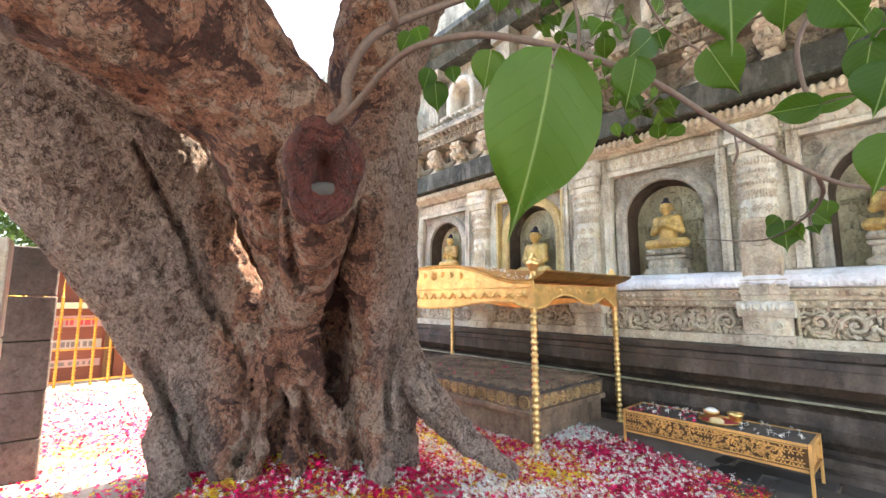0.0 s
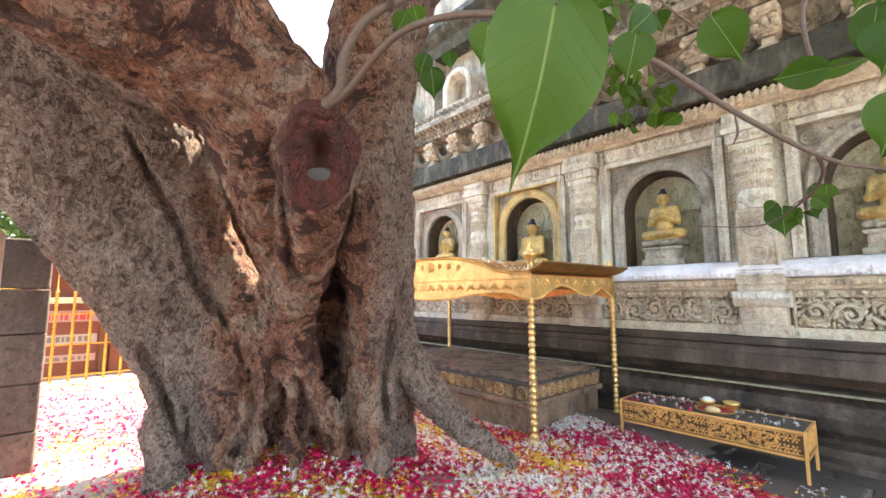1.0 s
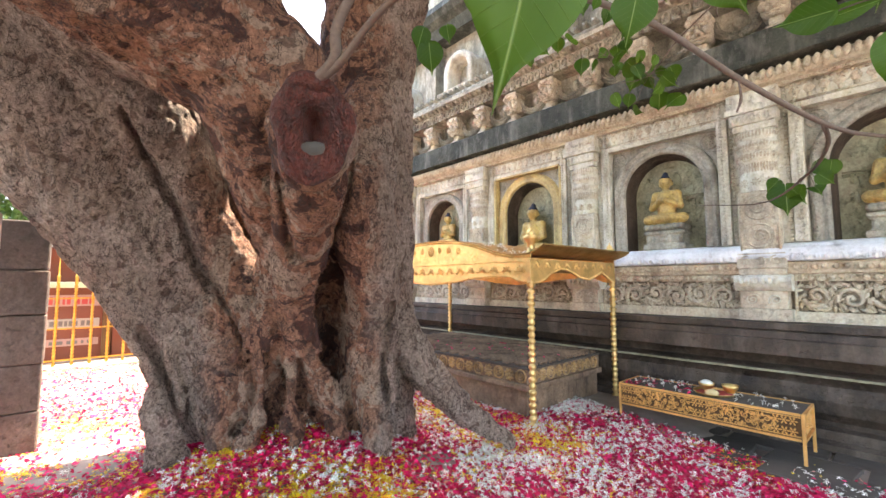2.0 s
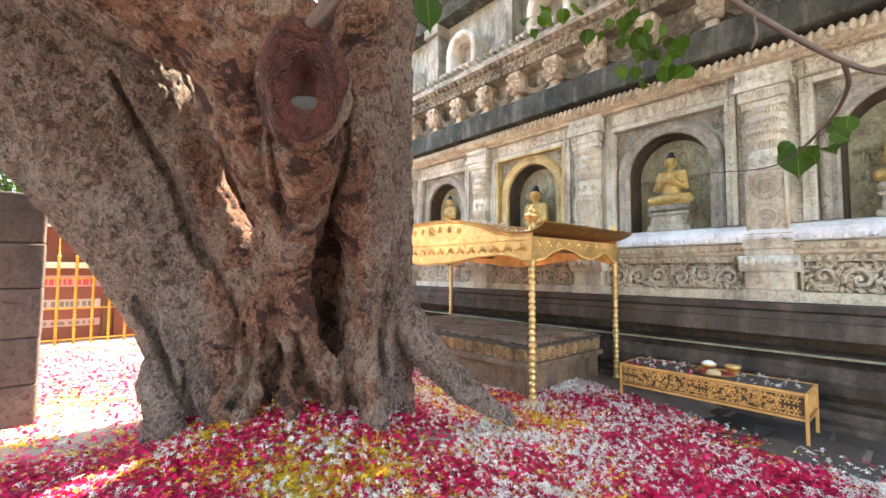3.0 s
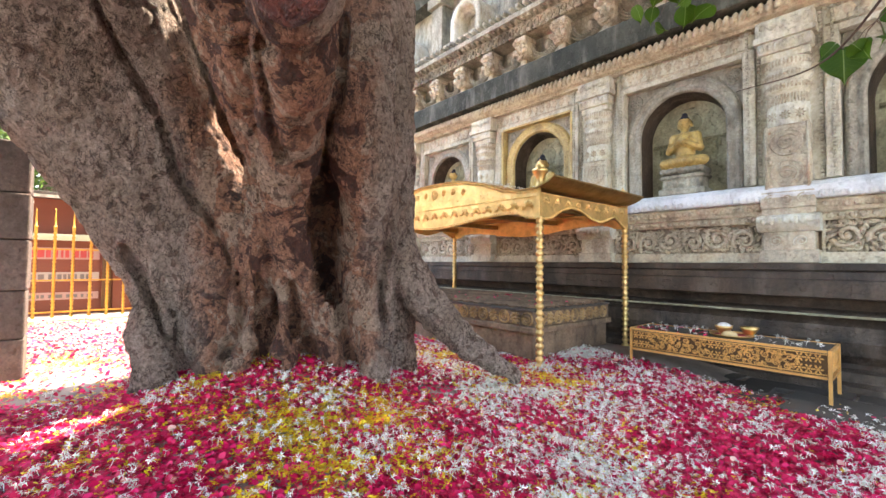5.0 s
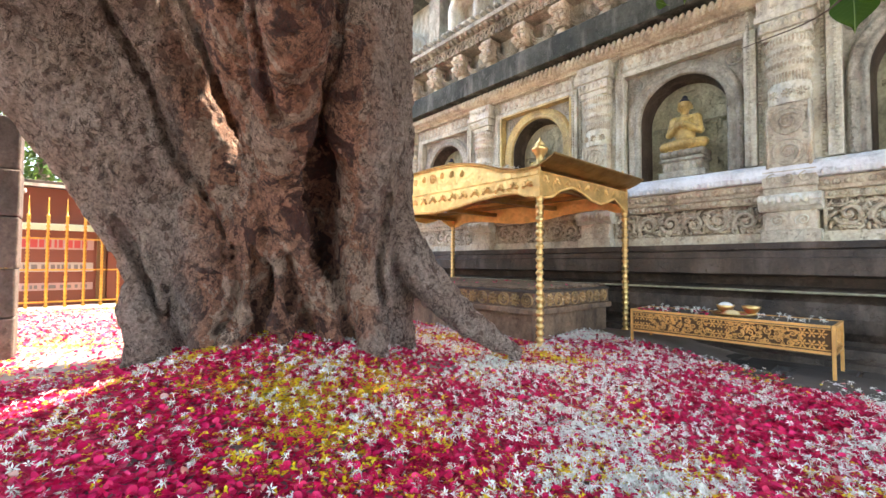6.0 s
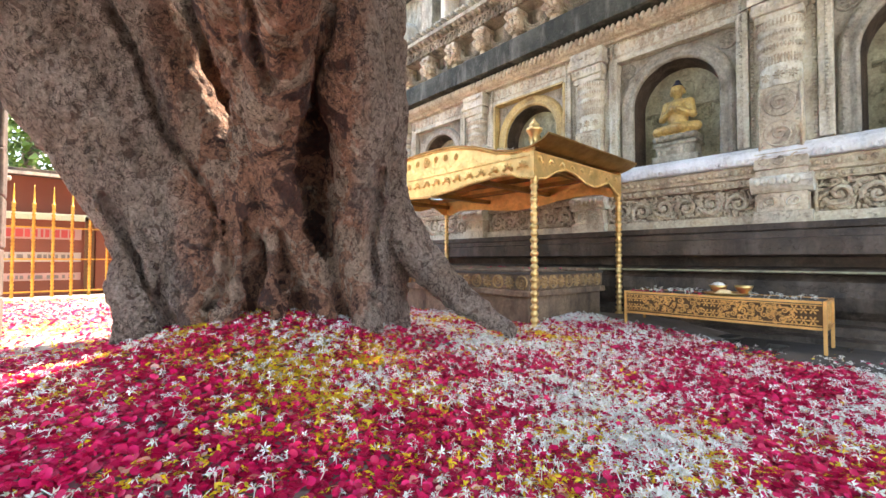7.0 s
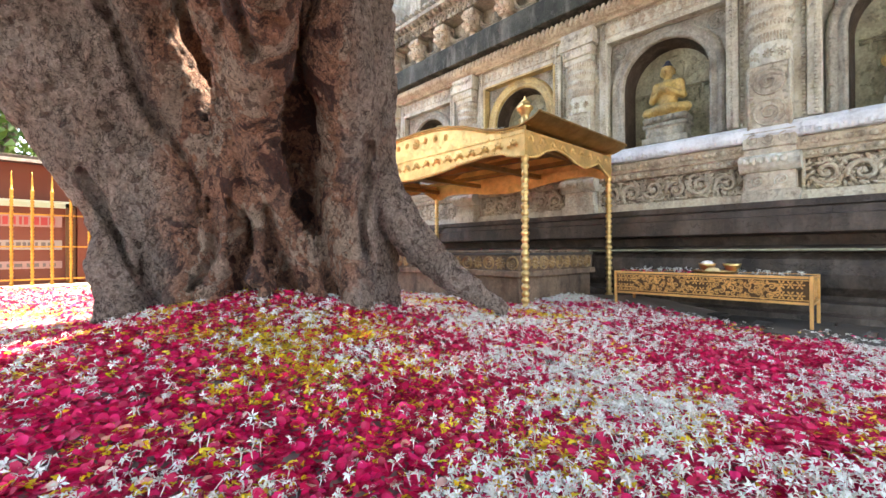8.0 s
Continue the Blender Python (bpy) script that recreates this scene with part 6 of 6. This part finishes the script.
def build_shading_crown():
    """High crown over the court, out of view: limbs and many leaves in uneven clumps, added to shade it."""
    rng = np.random.RandomState(3)
    for i, (pts) in enumerate((
            [(-2.70, 2.33, 4.9, 0.39), (-2.3, 3.0, 6.0, 0.3), (-1.2, 3.2, 7.0, 0.2), (0.2, 3.0, 7.8, 0.1)],
            [(-2.70, 2.33, 4.9, 0.36), (-3.2, 2.9, 6.2, 0.25), (-4.2, 3.3, 7.3, 0.12)],
            [(-4.09, -0.7, 3.2, 0.52), (-4.2, -1.7, 4.4, 0.4), (-4.0, -3.0, 5.6, 0.3), (-3.4, -4.2, 6.8, 0.15)],
            [(-1.78, 0.04, 2.78, 0.40), (-1.5, -0.8, 3.4, 0.34), (-1.0, -2.0, 4.4, 0.26), (-0.4, -3.2, 5.8, 0.15)])):
        line = smooth_line(pts, 5)
        bm = bmesh.new()
        tube(bm, [p[:3] for p in line], [p[3] for p in line], 14)
        part("limb", bm, BARK, TREE, smooth=True)
    heads = []
    for _ in range(150):
        x, y = rng.uniform(-4.9, 2.4), rng.uniform(-2.4, 2.6)
        heads.append((x, y, 6.0 + 1.6 * rng.rand() + 0.35 * max(0.0, y - 1.5), rng.uniform(0.4, 0.85)))
    for _ in range(24):
        x, y = rng.uniform(-4.6, 2.6), rng.uniform(2.4, 5.0)
        heads.append((x, y, 6.4 + 1.6 * rng.rand() + 0.35 * (y - 1.5), rng.uniform(0.4, 0.8)))
    # unseen clumps behind and beside the camera, added to cut front fill light
    for _ in range(190):
        x, y = rng.uniform(-4.5, 4.0), rng.uniform(-9.0, -2.0)
        heads.append((x, y, 4.6 + 2.6 * rng.rand(), rng.uniform(0.6, 1.1)))
    for _ in range(70):
        x, y = rng.uniform(2.0, 4.8), rng.uniform(-3.0, 4.0)
        heads.append((x, y, 4.8 + 2.6 * rng.rand(), rng.uniform(0.6, 1.0)))
    # extra clumps added only to block stray sun patches on the flowers
    for _ in range(14):
        heads.append((-1.27 + rng.uniform(-0.55, 0.55), 4.69 + rng.uniform(-0.5, 0.5), 6.3 + 0.5 * rng.rand(), rng.uniform(0.35, 0.5)))
    for _ in range(26):
        heads.append((rng.uniform(-2.2, 1.0), rng.uniform(2.7, 4.2), 6.2 + rng.rand(), rng.uniform(0.4, 0.6)))
    for _ in range(30):
        heads.append((rng.uniform(-2.6, 0.6), rng.uniform(3.6, 5.0), 6.6 + rng.rand(), rng.uniform(0.4, 0.6)))
    heads += [(-2.87, 4.3, 6.5, 0.5), (-2.5, 4.2, 6.6, 0.45), (-3.0, 4.1, 6.2, 0.4)] * 2
    heads = np.array(heads)
    n = 76000
    h = heads[rng.randint(0, len(heads), n)]
    d = rng.normal(size=(n, 3))
    d /= np.linalg.norm(d, axis=1)[:, None]
    c = h[:, :3] + d * (h[:, 3] * rng.rand(n) ** 0.4)[:, None] * np.array([1, 1, 0.6])
    # leaves left out in narrow gaps so blades of sun reach trunks and flowers
    slope = np.array((TO_SUN.x / TO_SUN.z, TO_SUN.y / TO_SUN.z))
    flat = c[:, :2] - c[:, 2:] * slope
    for a, b, wide in (((-2.93, -1.5), (-3.26, 0.2), 0.33), ((-2.72, 0.0), (-3.35, 0.45), 0.14)):
        a, b = np.array(a), np.array(b)
        u = np.clip(((flat - a) @ (b - a)) / ((b - a) @ (b - a)), 0, 1)
        c[np.hypot(*(flat - a - u[:, None] * (b - a)).T) < wide, 2] = -1.0
    # no leaves on this side, so the floor behind the tree stays sunlit
    c[flat[:, 0] < -4.4, 2] = -1.0
    c = c[c[:, 2] > 0]
    n = len(c)
    t = np.array([(0, 0, 0), (0.42, 0.35, 0.06), (0, 1, -0.05), (-0.42, 0.35, 0.06)])
    size = rng.uniform(0.13, 0.25, n)
    a = rng.uniform(0, 2 * math.pi, n)
    tilt = rng.uniform(-1.1, 0.3, n)
    y = np.stack([np.cos(a) * np.cos(tilt), np.sin(a) * np.cos(tilt), np.sin(tilt)], 1)
    x = np.stack([-np.sin(a), np.cos(a), np.zeros(n)], 1)
    z = np.cross(x, y)
    v = c[:, None] + size[:, None, None] * (t[None, :, 0:1] * x[:, None] + t[None, :, 1:2] * y[:, None] + t[None, :, 2:3] * z[:, None])
    k = np.arange(n)[:, None] * 4
    f = np.concatenate([k + np.array([[0, 1, 2]]), k + np.array([[0, 2, 3]])])
    me = mesh_from("crown", v.reshape(-1, 3), f)
    me.materials.append(FAR_LEAF)
    ob = tagged(new("crown", me), "high green crown of heart-shaped leaves, out of view, added to shade the court", kind="stuff")
    ob.parent = TREE


FAR_LEAF = make_petal("crown_leaf", (0.05, 0.11, 0.02), (0.09, 0.17, 0.03), (0.15, 0.25, 0.05))
build_shading_crown()


def far_tree(x, y, h, seed):
    t = thing("background_tree", "sunlit leafy green tree beyond the hut", "tree", "trees beyond the hut")
    rng = np.random.RandomState(seed)
    bm = bmesh.new()
    line = smooth_line([(x, y, 0, 0.28), (x + 0.2, y, h * 0.3, 0.22), (x - 0.1, y + 0.3, h * 0.7, 0.12)], 4)
    tube(bm, [p[:3] for p in line], [p[3] for p in line], 10)
    part("trunk", bm, BARK, t, smooth=True)
    heads = np.stack([x + rng.normal(0, 1.5, 26), y + rng.normal(0, 1.9, 26), h * rng.uniform(0.25, 1.0, 26)], 1)
    n = 9000
    c = heads[rng.randint(0, 26, n)] + rng.normal(0, 0.5, (n, 3))
    a, b = rng.normal(size=(n, 3)), rng.normal(size=(n, 3))
    a /= np.linalg.norm(a, axis=1)[:, None]
    b /= np.linalg.norm(b, axis=1)[:, None]
    s = rng.uniform(0.12, 0.24, n)[:, None]
    v = np.stack([c, c + a * s, c + (a + b) * s * 0.7], 1)
    me = mesh_from("crown", v.reshape(-1, 3), np.arange(3 * n).reshape(-1, 3))
    me.materials.append(FAR_LEAF)
    ob = new("crown", me)
    ob.parent = t


for i, (x, y, h) in enumerate(((-15.5, -0.4, 6.5), (-17, -2.5, 7.5), (-19, 1.5, 8.5), (-16.5, 4.5, 7.0), (-21, 6.5, 9.0), (-18, -7, 8.0))):
    far_tree(x, y, h, 20 + i)


# ---- strewn flowers ----
def spread(name, label, bit, spots, size, mat, tilt, seed, kind="stuff"):
    """Copies of one small flower at many spots, as one mesh."""
    rng = np.random.RandomState(seed)
    n = len(spots)
    v0, f0 = bit
    a = rng.uniform(0, 2 * math.pi, n)
    t = rng.normal(0, tilt, n)
    b = rng.uniform(0, 2 * math.pi, n)
    s = rng.uniform(size[0], size[1], n)
    p = np.repeat(v0[None], n, 0) * s[:, None, None]
    p[:, :, 2] *= rng.uniform(0.5, 1.5, n)[:, None]

    def spin(p, i, j, ang):
        c, q = np.cos(ang)[:, None], np.sin(ang)[:, None]
        u, w = p[:, :, i].copy(), p[:, :, j].copy()
        p[:, :, i], p[:, :, j] = c * u - q * w, q * u + c * w

    spin(p, 0, 1, a)
    spin(p, 1, 2, t)
    spin(p, 0, 1, b)
    lowest = p[:, :, 2].min(1)
    p += spots[:, None, :]
    p[:, :, 2] -= (lowest * 0.75)[:, None]
    f = (np.arange(n)[:, None, None] * len(v0) + f0[None]).reshape(-1, 3)
    me = mesh_from(name, p.reshape(-1, 3), f)
    me.materials.append(mat)
    return tagged(new(name, me), label, "flowers", "", kind)


def petal_bit():
    """One cupped rose petal."""
    v, f = [], []
    for i in range(4):
        for j in range(3):
            x, y = j - 1.0, i / 3
            w = (0.35, 0.8, 0.95, 0.6)[i]
            v.append((x * w * 0.52, y - 0.5 + (0.06 if i == 3 and j == 1 else 0), 0.22 * (x * w) ** 2 + 0.25 * (y - 0.4) ** 2))
    for i in range(3):
        for j in range(2):
            a = i * 3 + j
            f += [(a, a + 1, a + 4), (a, a + 4, a + 3)]
    return np.array(v), np.array(f)


def star_bit():
    """A bruised white flower: narrow bent petals, uneven, on a pale tube."""
    rng = random.Random(6)
    v, f = [], []
    for k in range(6):
        a = 2 * math.pi * k / 6 + rng.uniform(-0.35, 0.35)
        c, s = math.cos(a), math.sin(a)
        far, up = rng.uniform(0.42, 0.66), rng.uniform(-0.05, 0.2)
        n = len(v)
        for u, w, z in ((0.04, 0.045, 0.0), (0.5 * far, -0.10, up + 0.06), (0.5 * far, 0.10, up), (far, rng.uniform(-0.1, 0.1), up * rng.uniform(-0.5, 1.5))):
            v.append((c * u - s * w, s * u + c * w, z))
        f += [(n, n + 1, n + 2), (n + 1, n + 3, n + 2)]
    n = len(v)
    for z, o in ((0.0, 0.0), (-0.75, 0.18)):
        for k in range(3):
            a = 2 * math.pi * k / 3
            r = 0.06 if z == 0 else 0.035
            v.append((o + r * math.cos(a), r * math.sin(a), z))
    for k in range(3):
        m = (k + 1) % 3
        f += [(n + k, n + 3 + k, n + 3 + m), (n + k, n + 3 + m, n + m)]
    return np.array(v), np.array(f)


def tuft_bit(seed):
    """A few narrow yellow petals lying across each other."""
    rng = random.Random(seed)
    v, f = [], []
    for k in range(6):
        a = rng.uniform(0, 6.28)
        o = (rng.uniform(-0.35, 0.35), rng.uniform(-0.35, 0.35), rng.uniform(0, 0.12))
        c, s = math.cos(a), math.sin(a)
        n = len(v)
        for u, w, z in ((0, -0.05, 0), (0, 0.05, 0), (0.28, 0.10, 0.09), (0.28, -0.10, 0.09), (0.46, 0, 0.05)):
            v.append((o[0] + c * u - s * w, o[1] + s * u + c * w, o[2] + z))
        f += [(n, n + 3, n + 2), (n, n + 2, n + 1), (n + 3, n + 4, n + 2)]
    return np.array(v), np.array(f)


ROSE = make_petal("rose_petal", (0.36, 0.001, 0.034), (0.70, 0.003, 0.085), (0.86, 0.02, 0.16))
JASMINE = make_petal("white_petal", (0.62, 0.62, 0.50), (0.86, 0.84, 0.77), (0.93, 0.92, 0.88))
YELLOW = make_petal("yellow_petal", (0.80, 0.44, 0.012), (0.88, 0.62, 0.02), (0.90, 0.72, 0.08))
BLUSH = make_petal("pink_petal", (0.70, 0.22, 0.16), (0.78, 0.42, 0.34), (0.80, 0.55, 0.45))


def strew():
    rng = np.random.RandomState(9)

    def scatter(n, x0, x1, y0, y1):
        return np.stack([rng.uniform(x0, x1, n), rng.uniform(y0, y1, n)], 1)

    p = np.concatenate([scatter(128000, -3.7, 0.5, -0.4, 4.4), scatter(26000, -8.7, -3.7, -1.2, 2.6), scatter(5500, -5.2, -3.0, 2.2, 3.5), scatter(34000, -2.6, 0.5, 1.2, 4.3)])
    q = np.concatenate([p, np.zeros((len(p), 1))], 1)

    def field(scale, shift):
        return value_noise(q * scale + shift)

    keep = np.ones(len(p))
    far = np.clip((p[:, 1] - 4.15 + 0.25 * (field(2.3, 3.0) - 0.5) + 0.12 * np.clip(p[:, 0] + 1.5, -1, 2)) / 0.3, 0, 1)
    keep *= 1 - 0.93 * far * (p[:, 0] > -2.3)
    under = (p[:, 1] > 4.0) & (p[:, 0] > -2.3)
    keep[under] *= 0.45
    # bare earth close to the roots and on the worn path behind the tree
    keep *= 1 - 0.92 * np.exp(-((p[:, 0] + 2.35) ** 2 / 0.06 + (p[:, 1] - 2.15) ** 2 / 0.05))
    keep *= 1 - 0.8 * np.exp(-((p[:, 0] + 4.25) ** 2 / 0.5 + (p[:, 1] - 0.35) ** 2 / 0.10))
    keep *= np.where(p[:, 0] < -6.2, 0.55, 1.0)
    keep *= 0.6 + 0.4 * np.clip((field(1.3, 20.0) - 0.22) / 0.2, 0, 1)
    ok = rng.rand(len(p)) < keep
    p, q = p[ok], q[ok]
    z = ground_z(p[:, 0], p[:, 1])
    spots = np.concatenate([p, (z + rng.rand(len(p)) * 0.014)[:, None]], 1)
    red = 0.6 * field(1.15, 5.0) + 0.65 * field(3.6, 31.0) + 0.05
    white = 0.55 * field(1.25, 29.0) + 0.65 * field(4.0, 41.0) + 0.08
    gold = 0.9 * field(0.95, 71.0) + 0.5 * field(5.5, 51.0)
    wt = np.stack([3.0 * np.exp(3.6 * (red - 0.67)), 0.27 * np.exp(3.6 * (white - 0.67)), 0.25 * np.exp(6.0 * (gold - 0.70)), np.full(len(p), 0.08)], 1)
    wt[:, 2] *= np.where(p[:, 0] < -4.3, 0.3, 1)
    wt[:, 2] += 4.0 * np.exp(-((p[:, 0] + 4.95) ** 2 / 0.2 + (p[:, 1] - 0.2) ** 2 / 0.05))
    wt[:, 2] += 7.0 * np.exp(-((p[:, 0] + 2.15) ** 2 / 0.2 + (p[:, 1] - 1.35) ** 2 / 0.12)) * field(6.0, 61.0) ** 2
    wt[:, 1] *= np.where(p[:, 0] < -3.9, 0.5, 1)
    wt[:, 1] *= 1 + 0.1 * np.clip((p[:, 0] + 0.35 * p[:, 1] + 1.3) / 0.8, 0, 1)
    wt /= wt.sum(1)[:, None]
    pick = (rng.rand(len(p))[:, None] > np.cumsum(wt, 1)).sum(1)
    spread("rose_petals", "deep crimson rose petals strewn over the ground", petal_bit(), spots[pick == 0], (0.018, 0.033), ROSE, 0.45, 1)
    spread("white_flowers", "small white star flowers strewn over the ground", star_bit(), spots[pick == 1], (0.026, 0.044), JASMINE, 0.9, 2)
    spread("yellow_petals", "yellow marigold petals strewn over the ground", tuft_bit(4), spots[pick == 2], (0.03, 0.05), YELLOW, 0.3, 3)
    spread("pink_petals", "pale pink petals strewn over the ground", petal_bit(), spots[pick == 3], (0.02, 0.034), BLUSH, 0.5, 4)
    # offerings on the table, the platform and the canopy
    t = scatter(150, -2.1, -0.74, 4.36, 4.74)
    t = t[(np.hypot(t[:, 0] + 1.36, t[:, 1] - 4.56) > 0.18)]
    t3 = np.concatenate([t, np.full((len(t), 1), 0.408)], 1)
    half = len(t3) // 2
    t3[:half, 0] = -2.08 + (t3[:half, 0] + 2.1) * 0.42
    spread("table_petals", "crimson petals lying on the offering table", petal_bit(), t3[:half], (0.022, 0.034), ROSE, 0.3, 5)
    spread("table_flowers", "white flowers lying on the offering table", star_bit(), t3[half:], (0.03, 0.042), JASMINE, 0.7, 6)
    t = scatter(60, -4.6, -2.7, 3.55, 4.6)
    t3 = np.concatenate([t, np.full((len(t), 1), 0.608)], 1)
    roof = scatter(60, -3.3, -2.35, 3.36, 3.75)
    roof = np.concatenate([roof, np.array([[roof_z(x) + 0.003] for x in roof[:, 0]])], 1)
    spread("canopy_flowers", "white flowers fallen on the gold canopy roof", star_bit(), roof, (0.03, 0.045), JASMINE, 0.6, 8)
    spread("platform_petals", "a few petals scattered on the stone platform", petal_bit(), t3, (0.02, 0.032), ROSE, 0.4, 7)


strew()
